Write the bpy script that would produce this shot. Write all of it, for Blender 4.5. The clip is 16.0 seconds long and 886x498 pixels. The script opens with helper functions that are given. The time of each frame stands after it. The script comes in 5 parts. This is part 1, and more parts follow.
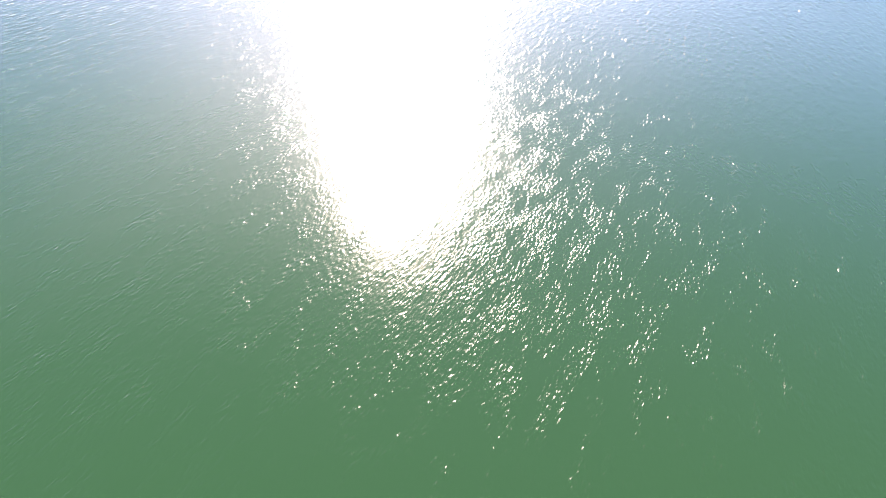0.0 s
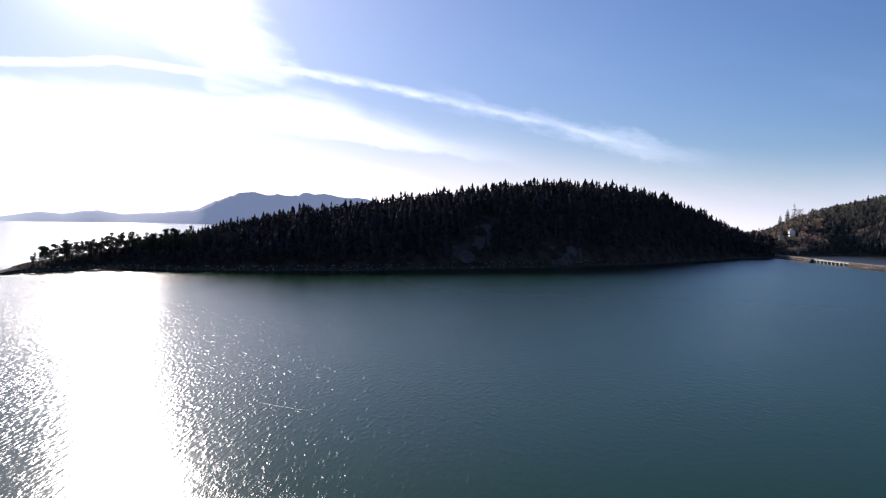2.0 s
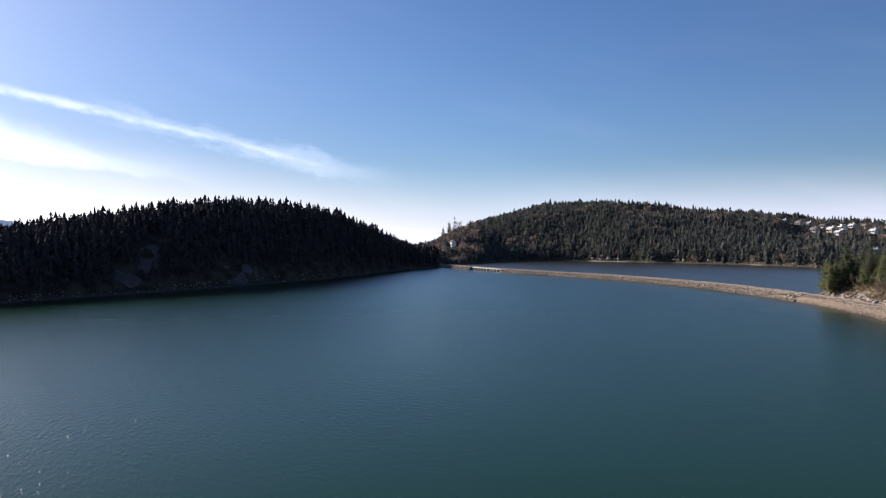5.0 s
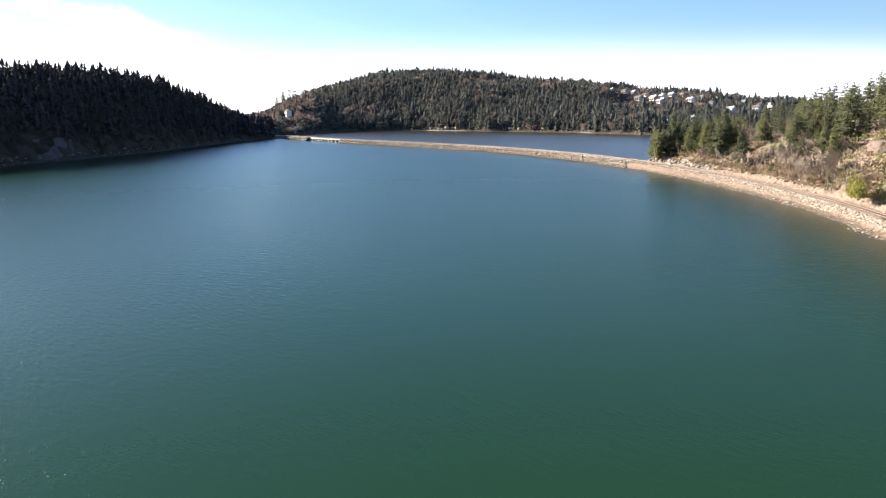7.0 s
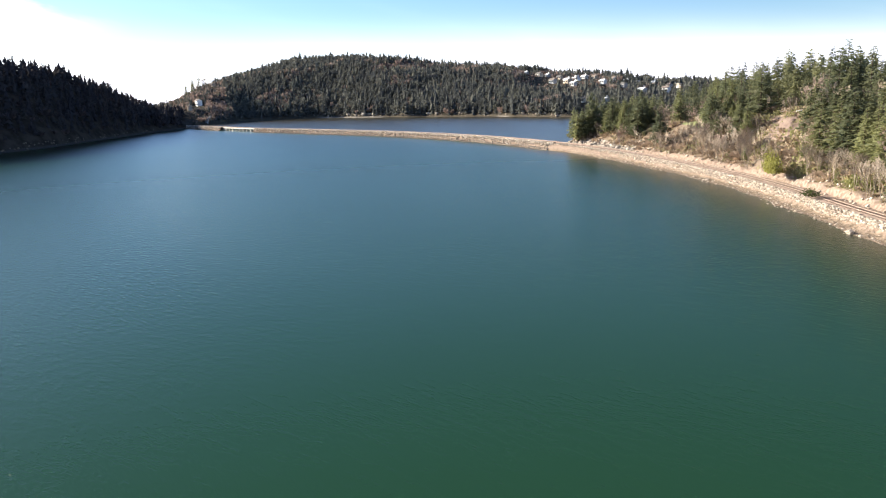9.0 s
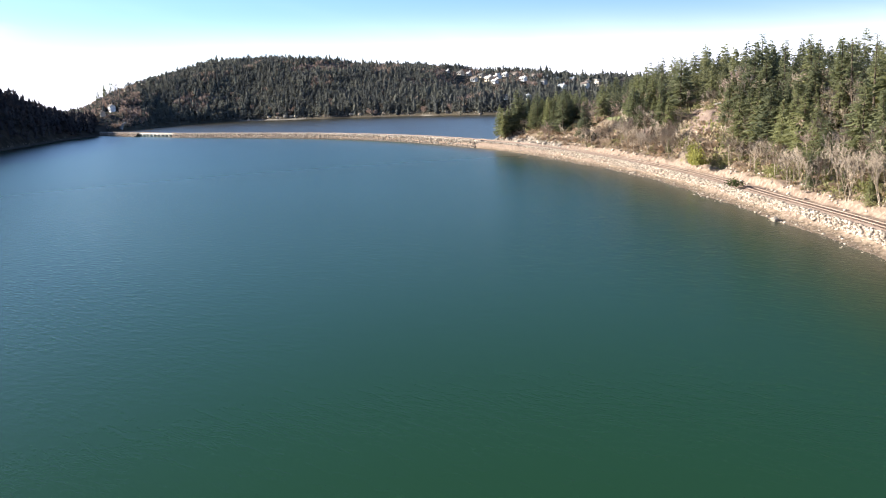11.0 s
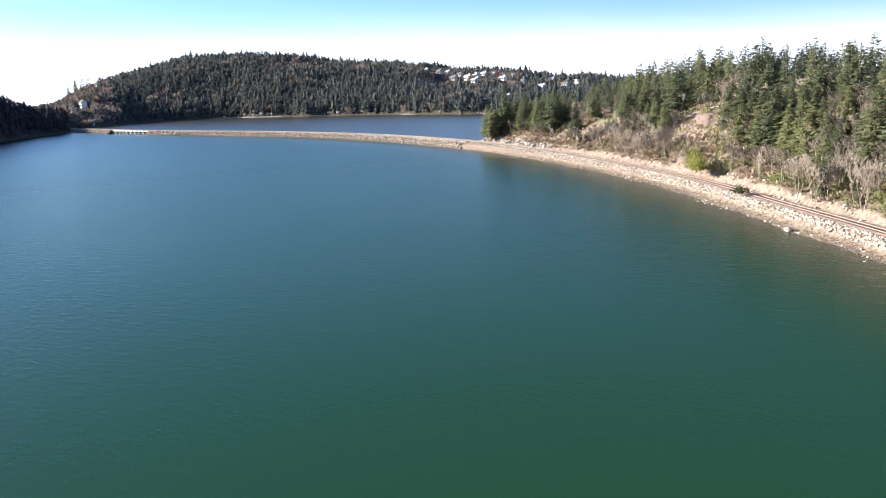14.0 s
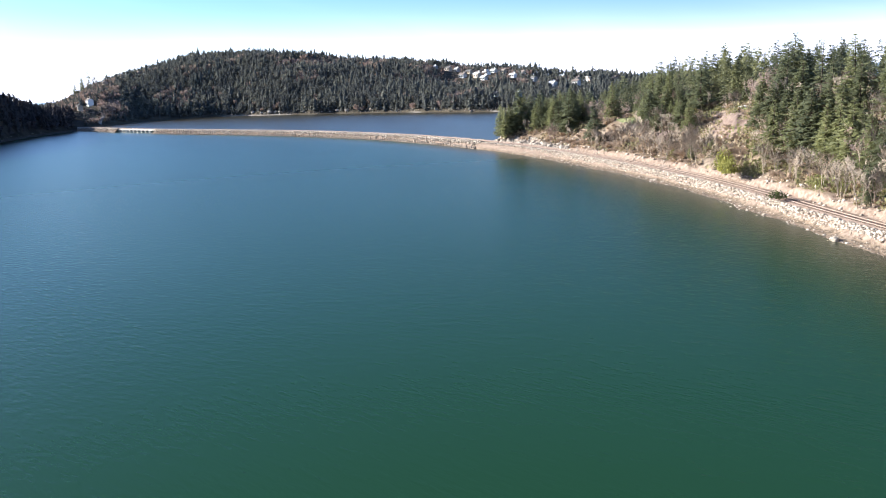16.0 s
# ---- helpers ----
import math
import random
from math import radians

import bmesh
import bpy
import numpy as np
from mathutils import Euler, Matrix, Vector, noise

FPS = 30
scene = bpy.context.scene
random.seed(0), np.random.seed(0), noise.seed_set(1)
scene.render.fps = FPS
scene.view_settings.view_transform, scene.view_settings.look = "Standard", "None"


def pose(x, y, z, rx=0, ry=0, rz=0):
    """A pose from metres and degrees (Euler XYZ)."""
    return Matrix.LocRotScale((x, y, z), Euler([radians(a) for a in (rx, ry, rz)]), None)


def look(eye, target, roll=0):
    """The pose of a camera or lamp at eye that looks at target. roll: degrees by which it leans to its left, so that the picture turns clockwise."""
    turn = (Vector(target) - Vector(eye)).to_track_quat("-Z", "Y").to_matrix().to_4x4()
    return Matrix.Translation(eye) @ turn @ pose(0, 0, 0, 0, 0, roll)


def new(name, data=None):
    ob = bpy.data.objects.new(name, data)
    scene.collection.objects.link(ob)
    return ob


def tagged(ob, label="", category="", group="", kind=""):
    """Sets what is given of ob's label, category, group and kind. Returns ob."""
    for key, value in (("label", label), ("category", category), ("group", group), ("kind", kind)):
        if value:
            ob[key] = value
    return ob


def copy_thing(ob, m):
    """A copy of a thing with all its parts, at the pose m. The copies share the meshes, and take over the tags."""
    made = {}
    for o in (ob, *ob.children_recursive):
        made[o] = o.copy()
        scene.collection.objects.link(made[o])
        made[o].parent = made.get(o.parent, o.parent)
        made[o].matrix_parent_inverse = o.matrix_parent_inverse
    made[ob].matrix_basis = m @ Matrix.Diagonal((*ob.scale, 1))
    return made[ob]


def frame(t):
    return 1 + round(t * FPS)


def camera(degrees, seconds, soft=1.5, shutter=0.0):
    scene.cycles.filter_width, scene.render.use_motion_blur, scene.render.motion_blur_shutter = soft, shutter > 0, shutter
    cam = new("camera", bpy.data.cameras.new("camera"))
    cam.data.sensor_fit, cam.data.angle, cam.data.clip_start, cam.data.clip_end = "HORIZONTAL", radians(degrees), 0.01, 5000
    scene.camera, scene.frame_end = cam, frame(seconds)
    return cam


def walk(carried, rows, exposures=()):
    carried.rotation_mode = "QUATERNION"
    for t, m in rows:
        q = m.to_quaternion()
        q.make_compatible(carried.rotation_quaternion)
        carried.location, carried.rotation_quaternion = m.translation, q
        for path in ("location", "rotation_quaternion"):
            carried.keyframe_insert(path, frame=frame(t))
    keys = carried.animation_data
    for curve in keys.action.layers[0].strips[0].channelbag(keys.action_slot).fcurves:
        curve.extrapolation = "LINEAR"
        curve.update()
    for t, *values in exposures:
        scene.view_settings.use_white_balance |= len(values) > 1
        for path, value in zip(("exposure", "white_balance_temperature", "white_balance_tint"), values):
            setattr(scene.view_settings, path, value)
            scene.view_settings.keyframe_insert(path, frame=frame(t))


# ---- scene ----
cam = camera(58.5, 16.0, soft=1.1)
PATH = [
    (0.0, pose(-3.84, -0.77, 27.67, 58.64, -3.42, 20.48)),
    (0.5, pose(-3.48, -0.73, 27.66, 64.56, -3.25, 16.35)),
    (1.0, pose(-3.07, -0.68, 27.65, 70.17, -2.92, 11.15)),
    (1.5, pose(-2.56, -0.62, 27.65, 80.45, -1.58, 5.67)),
    (2.0, pose(-1.94, -0.54, 27.69, 88.06, -0.96, 0.88)),
    (2.5, pose(-1.31, -0.43, 27.78, 90.76, -0.72, -2.74)),
    (3.0, pose(-0.66, -0.24, 27.92, 91.82, -0.20, -6.66)),
    (3.5, pose(0.00, 0.00, 28.00, 92.06, -0.05, -10.87)),
    (4.0, pose(0.57, 0.31, 28.00, 92.16, 0.25, -14.82)),
    (4.5, pose(0.97, 0.75, 27.93, 90.81, 0.60, -18.42)),
    (5.0, pose(1.19, 1.40, 27.85, 89.28, 0.90, -22.05)),
    (5.2, pose(1.25, 1.75, 27.82, 88.75, 1.02, -23.50)),
    (7.3, pose(1.35, 9.22, 27.72, 78.93, 1.10, -35.04)),
    (8.0, pose(1.19, 10.62, 27.69, 78.71, 1.48, -37.23)),
    (8.5, pose(1.02, 11.34, 27.68, 78.59, 1.78, -38.65)),
    (9.0, pose(0.79, 11.91, 27.67, 78.54, 2.10, -39.97)),
    (9.5, pose(0.53, 12.45, 27.67, 78.48, 2.38, -41.46)),
    (12.0, pose(-0.99, 15.92, 28.01, 78.17, 3.30, -47.18)),
    (12.5, pose(-0.70, 17.36, 28.16, 78.17, 3.17, -47.39)),
    (13.0, pose(-0.19, 18.99, 28.31, 78.13, 2.95, -47.45)),
    (13.5, pose(0.53, 20.75, 28.46, 78.09, 2.76, -47.54)),
    (14.0, pose(1.44, 22.57, 28.62, 78.03, 2.60, -47.43)),
    (14.5, pose(2.48, 24.48, 28.78, 77.98, 2.59, -47.34)),
    (15.0, pose(3.62, 26.45, 28.95, 77.98, 2.56, -47.22)),
    (15.5, pose(4.81, 28.43, 29.12, 77.88, 2.61, -46.96)),
    (16.0, pose(6.03, 30.40, 29.29, 77.83, 2.70, -46.96)),
]
# seconds, stops, kelvin, tint
walk(cam, PATH, exposures=[(0.0, 3.18, 7650, 30), (0.5, 2.56, 7450, 29), (1.0, 2.03, 7100, 25), (1.5, 1.36, 6850, 17), (2.0, 0.45, 6550, 16), (2.5, -0.18, 6450, 19),
                           (3.0, -0.37, 6400, 22), (3.5, -0.10, 6400, 20), (4.5, 0.30, 6450, 14), (5.2, 0.70, 6500, 12), (7.3, 1.68, 7000, 9),
                           (9.5, 1.62, 6900, 8), (12.0, 1.67, 6550, 8), (16.0, 1.70, 6150, 8)])

# ---- sky and sun ----
SUN_AZ, SUN_EL = -22.8, 20.5   # degrees clockwise from +y, and above the horizon


def node(tree, kind, **values):
    n = tree.nodes.new(kind)
    for key, value in values.items():
        if key in n.inputs:
            n.inputs[key].default_value = value
    return n


def wire(tree, a, b):
    tree.links.new(a, b)


def calc(tree, op, a, b=0.0, c=0.0, clamp=False):
    """One math node; a, b, c are sockets or numbers."""
    n = tree.nodes.new("ShaderNodeMath")
    n.operation, n.use_clamp = op, clamp
    for i, v in enumerate((a, b, c)):
        if isinstance(v, (int, float)):
            n.inputs[i].default_value = v
        else:
            tree.links.new(v, n.inputs[i])
    return n.outputs[0]


def step(tree, v, lo, hi, out_lo=0.0, out_hi=1.0):
    n = tree.nodes.new("ShaderNodeMapRange")
    n.interpolation_type = "SMOOTHSTEP"
    for i, x in enumerate((v, lo, hi, out_lo, out_hi)):
        if isinstance(x, (int, float)):
            n.inputs[i].default_value = x
        else:
            tree.links.new(x, n.inputs[i])
    return n.outputs[0]


def mix_rgb(tree, fac, a, b, mode="MIX"):
    n = tree.nodes.new("ShaderNodeMix")
    n.data_type, n.blend_type = "RGBA", mode
    for sock, v in ((n.inputs[0], fac), (n.inputs[6], a), (n.inputs[7], b)):
        if isinstance(v, (int, float)):
            sock.default_value = v
        elif isinstance(v, tuple):
            sock.default_value = (*v, 1.0)
        else:
            tree.links.new(v, sock)
    return n.outputs[2]


def grain(tree, vector, scale, detail=4.0, rough=0.55, stretch=None):
    n = tree.nodes.new("ShaderNodeTexNoise")
    n.inputs["Scale"].default_value, n.inputs["Detail"].default_value, n.inputs["Roughness"].default_value = scale, detail, rough
    if stretch:
        m = tree.nodes.new("ShaderNodeMapping")
        m.inputs["Scale"].default_value = stretch
        tree.links.new(vector, m.inputs["Vector"])
        vector = m.outputs[0]
    tree.links.new(vector, n.inputs["Vector"])
    return n.outputs["Fac"]


world = bpy.data.worlds.new("daylight")
scene.world = world
world.use_nodes = True
wt = world.node_tree
wt.nodes.clear()
sky = wt.nodes.new("ShaderNodeTexSky")
sky.sky_type, sky.sun_disc = "NISHITA", False
sky.sun_elevation, sky.sun_rotation = radians(SUN_EL), radians(SUN_AZ)
sky.air_density, sky.dust_density, sky.ozone_density = 1.0, 0.15, 4.0
way = wt.nodes.new("ShaderNodeTexCoord").outputs["Generated"]
sep = wt.nodes.new("ShaderNodeSeparateXYZ")
wire(wt, way, sep.inputs[0])
az = calc(wt, "MULTIPLY", calc(wt, "ARCTAN2", sep.outputs[0], sep.outputs[1]), 57.29578)
el = calc(wt, "MULTIPLY", calc(wt, "ARCSINE", sep.outputs[2]), 57.29578)
flat = wt.nodes.new("ShaderNodeCombineXYZ")          # degrees, sheared along the drift of the cirrus
drift = calc(wt, "ADD", el, calc(wt, "MULTIPLY", az, 0.2))
wire(wt, az, flat.inputs[0]), wire(wt, drift, flat.inputs[1])
fine = grain(wt, flat.outputs[0], 1.0, 6.0, 0.6, (0.07, 0.7, 1.0))
soft_wisp = grain(wt, flat.outputs[0], 1.0, 4.0, 0.5, (0.05, 0.22, 1.0))
ragged = grain(wt, flat.outputs[0], 1.0, 5.0, 0.6, (0.25, 0.6, 1.0))
jit = calc(wt, "SUBTRACT", ragged, 0.5)


def profile(v, points, lo, hi):
    """A smooth line through points (v, height): heights lie between lo and hi."""
    a, b = points[0][0], points[-1][0]
    ramp = wt.nodes.new("ShaderNodeValToRGB")
    ramp.color_ramp.interpolation = "LINEAR"
    wire(wt, calc(wt, "DIVIDE", calc(wt, "SUBTRACT", v, a), b - a, clamp=True), ramp.inputs[0])
    e = ramp.color_ramp.elements
    for k, (p, h) in enumerate(points):
        stop = e[0] if k == 0 else (e[-1] if k == len(points) - 1 else e.new((p - a) / (b - a)))
        g = (h - lo) / (hi - lo)
        stop.color = (g, g, g, 1)
    return calc(wt, "ADD", calc(wt, "MULTIPLY", ramp.outputs[0], hi - lo), lo)


def between(a0, a1, soft_a, soft_b):
    return calc(wt, "MULTIPLY", step(wt, az, a0, a0 + soft_a), step(wt, az, a1 - soft_b, a1, 1.0, 0.0))


def wisp(line, half, ends, strength, rough):
    """A long thin cloud along a line of (azimuth, elevation)."""
    d = calc(wt, "ADD", calc(wt, "SUBTRACT", el, profile(az, line, 0.0, 20.0)), calc(wt, "MULTIPLY", jit, rough))
    body = step(wt, calc(wt, "ABSOLUTE", d), 0.0, half, 1.0, 0.0)
    return calc(wt, "MULTIPLY", calc(wt, "MULTIPLY", body, ends), strength)


def layer(under, over, ends, strength, sharp, soft_top, rough):
    """A sheet of thin cloud with a crisp lower and a soft upper edge."""
    e = calc(wt, "ADD", el, calc(wt, "MULTIPLY", jit, rough))
    u, o = profile(az, under, 0.0, 20.0), profile(az, over, 0.0, 20.0)
    body = calc(wt, "MULTIPLY", step(wt, calc(wt, "SUBTRACT", e, u), -sharp, sharp), step(wt, calc(wt, "SUBTRACT", e, o), -soft_top, soft_top, 1.0, 0.0))
    return calc(wt, "MULTIPLY", calc(wt, "MULTIPLY", body, ends), strength)


def over(a, b):
    return calc(wt, "MAXIMUM", a, b)


mottled = step(wt, fine, 0.3, 0.6, 0.55, 1.0)
trail = [(-20, 11.2), (-10.6, 10.3), (-3.2, 9.2), (7.2, 7.0), (18.0, 4.4), (24.0, 2.9)]
torn = step(wt, ragged, 0.35, 0.62, 0.35, 1.0)
cover = wisp(trail, 0.5, between(-19, 19, 6, 10), calc(wt, "MULTIPLY", torn, 0.8), 1.1)
cover = over(cover, wisp(trail, 1.0, between(-4, 20, 10, 8), 0.42, 3.0))
cover = over(cover, wisp([(-44, 8.3), (-26.6, 9.85), (-23.4, 10.25), (-17.9, 9.95), (-14, 9.8)], 0.4, between(-44, -16, 3, 2), 0.7, 0.5))
cover = over(cover, layer([(-60, 6.0), (-26.6, 6.65), (-20, 6.7), (-14.2, 6.4), (-7.6, 5.7), (-1.2, 4.9), (10, 3.5)],
                          [(-60, 8.8), (-26.6, 8.2), (-16, 8.1), (-12, 8.8), (-8.8, 8.4), (-6, 7.3), (-1, 6.0), (10, 4.2)],
                          between(-60, 8, 10, 16), calc(wt, "MULTIPLY", mottled, 0.9), 0.22, 1.0, 1.3))
cover = over(cover, layer([(-60, 3.6), (-26.6, 3.85), (-18.2, 3.6), (-10.7, 2.9), (4, 1.2)], [(-60, 5.6), (-26.6, 5.3), (-18, 5.3), (-8.8, 4.3), (4, 2.6)],
                          between(-60, 3, 10, 14), calc(wt, "MULTIPLY", step(wt, fine, 0.36, 0.62, 0.25, 1.0), 0.8), 0.35, 0.5, 0.7))
# the broad wedge of cirrus that spreads out from the sun
e = calc(wt, "ADD", el, calc(wt, "MULTIPLY", jit, 4.5))
edge = profile(e, [(7.5, -13.0), (9.0, -12.0), (10.3, -10.2), (11.4, -12.0), (14.1, -13.7), (17.3, -14.7), (40.0, -24.0)], -30.0, 0.0)
foot = profile(az, [(-60, 30.0), (-38, 18.5), (-26.1, 14.4), (-23.5, 13.3), (-20.7, 11.5), (-17.9, 10.0), (-17.3, 8.8), (-14.9, 8.2), (-9, 8.0)], 0.0, 32.0)
band = calc(wt, "MULTIPLY", step(wt, calc(wt, "SUBTRACT", az, edge), -2.4, 1.0, 1.0, 0.0), step(wt, calc(wt, "SUBTRACT", e, foot), -0.8, 1.4))
band = calc(wt, "MULTIPLY", calc(wt, "MULTIPLY", band, step(wt, fine, 0.27, 0.72, 0.3, 1.0)), calc(wt, "MULTIPLY", step(wt, el, 26.0, 38.0, 1.0, 0.0), step(wt, el, 8.0, 12.5, 0.5, 1.0)))
cover = over(cover, calc(wt, "MULTIPLY", band, 0.8))
# faint veils high up
cover = over(cover, calc(wt, "MULTIPLY", step(wt, soft_wisp, 0.5, 0.75), 0.04))
low = calc(wt, "MULTIPLY", calc(wt, "POWER", step(wt, el, -1.0, calc(wt, "SUBTRACT", step(wt, az, -18.0, 26.0, 10.5, 6.0), step(wt, az, 45.0, 75.0, 0.0, 1.5)), 1.0, 0.0), 1.3), step(wt, soft_wisp, 0.2, 0.7, 0.65, 1.0))
# brightness of the thin cloud falls off away from the sun
sun_way = (math.sin(radians(SUN_AZ)) * math.cos(radians(SUN_EL)), math.cos(radians(SUN_AZ)) * math.cos(radians(SUN_EL)), math.sin(radians(SUN_EL)))
dot = wt.nodes.new("ShaderNodeVectorMath")
dot.operation = "DOT_PRODUCT"
dot.inputs[1].default_value = sun_way
wire(wt, way, dot.inputs[0])
near_sun = calc(wt, "POWER", calc(wt, "MAXIMUM", dot.outputs["Value"], 0.0), 24.0)
aureole = calc(wt, "POWER", calc(wt, "MAXIMUM", dot.outputs["Value"], 0.0), 300.0)
gain = calc(wt, "ADD", calc(wt, "MULTIPLY", near_sun, 8.0), 6.5)
cloud = mix_rgb(wt, 1.0, (1.03, 0.96, 0.98), (1, 1, 1), "MULTIPLY")
scaled = wt.nodes.new("ShaderNodeVectorMath")
scaled.operation = "SCALE"
wire(wt, cloud, scaled.inputs[0]), wire(wt, gain, scaled.inputs["Scale"])
blue = mix_rgb(wt, 1.0, sky.outputs[0], mix_rgb(wt, step(wt, dot.outputs["Value"], 0.6, 0.97), (0.83, 0.95, 1.2), (0.98, 0.96, 1.13)), "MULTIPLY")     # a clear cold winter sky
deeper = step(wt, dot.outputs["Value"], 0.62, 0.965, 0.98, 1.12)             # deeper blue away from the sun
deeper = calc(wt, "ADD", 1.0, calc(wt, "MULTIPLY", calc(wt, "SUBTRACT", deeper, 1.0), step(wt, el, 4.0, 13.0)))
clear = wt.nodes.new("ShaderNodeVectorMath")
clear.operation = "SCALE"
wire(wt, blue, clear.inputs[0]), wire(wt, deeper, clear.inputs["Scale"])
veil = wt.nodes.new("ShaderNodeVectorMath")
veil.operation = "SCALE"
wire(wt, scaled.outputs[0], veil.inputs[0]), wire(wt, cover, veil.inputs["Scale"])
lit = wt.nodes.new("ShaderNodeVectorMath")
wire(wt, clear.outputs[0], lit.inputs[0]), wire(wt, veil.outputs[0], lit.inputs[1])
# pale haze that thickens towards the horizon
pale = wt.nodes.new("ShaderNodeVectorMath")
pale.operation = "SCALE"
wire(wt, mix_rgb(wt, step(wt, dot.outputs["Value"], 0.6, 0.95), (0.89, 0.92, 1.18), (1.0, 0.94, 1.0)), pale.inputs[0])
wire(wt, calc(wt, "ADD", calc(wt, "MULTIPLY", near_sun, 28.0), 15.5), pale.inputs["Scale"])
seen = mix_rgb(wt, calc(wt, "MULTIPLY", low, 0.95), lit.outputs[0], pale.outputs[0])
glow = wt.nodes.new("ShaderNodeVectorMath")
glow.operation = "SCALE"
glow.inputs[0].default_value = (1.0, 0.98, 0.94)
wire(wt, calc(wt, "ADD", calc(wt, "MULTIPLY", aureole, 60.0), calc(wt, "MULTIPLY", near_sun, 4.0)), glow.inputs["Scale"])
total = wt.nodes.new("ShaderNodeVectorMath")
wire(wt, seen, total.inputs[0]), wire(wt, glow.outputs[0], total.inputs[1])
back = node(wt, "ShaderNodeBackground", Strength=0.056)
wire(wt, total.outputs[0], back.inputs["Color"])
wire(wt, back.outputs[0], wt.nodes.new("ShaderNodeOutputWorld").inputs[0])

sun = new("sun", bpy.data.lights.new("sun", "SUN"))
sun.data.energy, sun.data.angle, sun.data.color = 5.0, radians(0.53), (1.0, 0.94, 0.86)
sun.matrix_world = look(Vector(sun_way) * 100, (0, 0, 0))


# ---- materials ----
def material(name):
    m = bpy.data.materials.new(name)
    m.use_nodes = True
    t = m.node_tree
    shader = t.nodes["Principled BSDF"]
    place = t.nodes.new("ShaderNodeTexCoord").outputs["Object"]
    return m, t, shader, place


def bump(t, shader, height, strength, distance):
    b = node(t, "ShaderNodeBump", Strength=strength, Distance=distance)
    wire(t, height, b.inputs["Height"])
    wire(t, b.outputs[0], shader.inputs["Normal"])


def surface(name, a, b, scale, rough=0.8, relief=0.3, depth=0.05, fine_scale=None, random_value=0.0):
    """A matte surface between two colours, uneven at two scales, and a little different from piece to piece."""
    m, t, s, place = material(name)
    big, small = grain(t, place, scale), grain(t, place, fine_scale or scale * 7, 5.0)
    fac = step(t, calc(t, "ADD", calc(t, "MULTIPLY", big, 0.6), calc(t, "MULTIPLY", small, 0.4)), 0.35, 0.65)
    col = mix_rgb(t, fac, a, b)
    if random_value:
        h = node(t, "ShaderNodeHueSaturation")
        rnd = t.nodes.new("ShaderNodeObjectInfo").outputs["Random"]
        wire(t, calc(t, "ADD", calc(t, "MULTIPLY", rnd, 2 * random_value), 1 - random_value), h.inputs["Value"])
        wire(t, col, h.inputs["Color"])
        col = h.outputs[0]
    wire(t, col, s.inputs["Base Color"])
    s.inputs["Roughness"].default_value = rough
    s.inputs["Specular IOR Level"].default_value = 0.25
    bump(t, s, small, relief, depth)
    return m


def plain(name, colour, rough=0.6, metal=0.0):
    return surface(name, tuple(c * 0.85 for c in colour), tuple(min(1, c * 1.12) for c in colour), 0.6, rough, 0.15, 0.02) if not metal else metal_mat(name, colour, rough)


def metal_mat(name, colour, rough):
    m, t, s, place = material(name)
    wire(t, mix_rgb(t, grain(t, place, 3.0), tuple(c * 0.7 for c in colour), colour), s.inputs["Base Color"])
    s.inputs["Roughness"].default_value, s.inputs["Metallic"].default_value = rough, 1.0
    return m


def leaf_light(t, s, share):
    """Thin leaves let part of the light through."""
    thin = t.nodes.new("ShaderNodeBsdfTranslucent")
    for link in list(t.links):
        if link.to_socket == s.inputs["Base Color"]:
            wire(t, link.from_socket, thin.inputs["Color"])
    both = node(t, "ShaderNodeMixShader", Fac=share)
    wire(t, s.outputs[0], both.inputs[1]), wire(t, thin.outputs[0], both.inputs[2])
    wire(t, both.outputs[0], t.nodes["Material Output"].inputs["Surface"])


def tinted(name, dark, light, other, rough=0.75, share=0.0, gloss=0.2):
    """Foliage of a wood: each tree has its own share of three colours, in the attribute tint."""
    m, t, s, place = material(name)
    at = t.nodes.new("ShaderNodeAttribute")
    at.attribute_name = "tint"
    v = at.outputs["Fac"]
    col = mix_rgb(t, step(t, v, 0.0, 0.75), dark, light)
    col = mix_rgb(t, step(t, v, 0.8, 1.0), col, other)
    n = grain(t, place, 0.8, 5.0)
    col = mix_rgb(t, 0.6, col, mix_rgb(t, n, (0.5, 0.5, 0.5), (1.45, 1.45, 1.45)), "MULTIPLY")
    wire(t, col, s.inputs["Base Color"])
    s.inputs["Roughness"].default_value, s.inputs["Specular IOR Level"].default_value = rough, gloss
    if share:
        leaf_light(t, s, share)
    return m


def foliage(name, dark, light, rough=0.7, share=0.5):
    """Needles or leaves of single trees, each tree a little different."""
    m, t, s, place = material(name)
    rnd = t.nodes.new("ShaderNodeObjectInfo").outputs["Random"]
    n = grain(t, place, 0.9, 5.0)
    isl = t.nodes.new("ShaderNodeNewGeometry").outputs["Random Per Island"]
    f = calc(t, "ADD", calc(t, "MULTIPLY", rnd, 0.45), calc(t, "MULTIPLY", calc(t, "ADD", n, isl), 0.28))
    wire(t, mix_rgb(t, f, dark, light), s.inputs["Base Color"])
    s.inputs["Roughness"].default_value, s.inputs["Specular IOR Level"].default_value = rough, 0.25
    leaf_light(t, s, share)
    return m


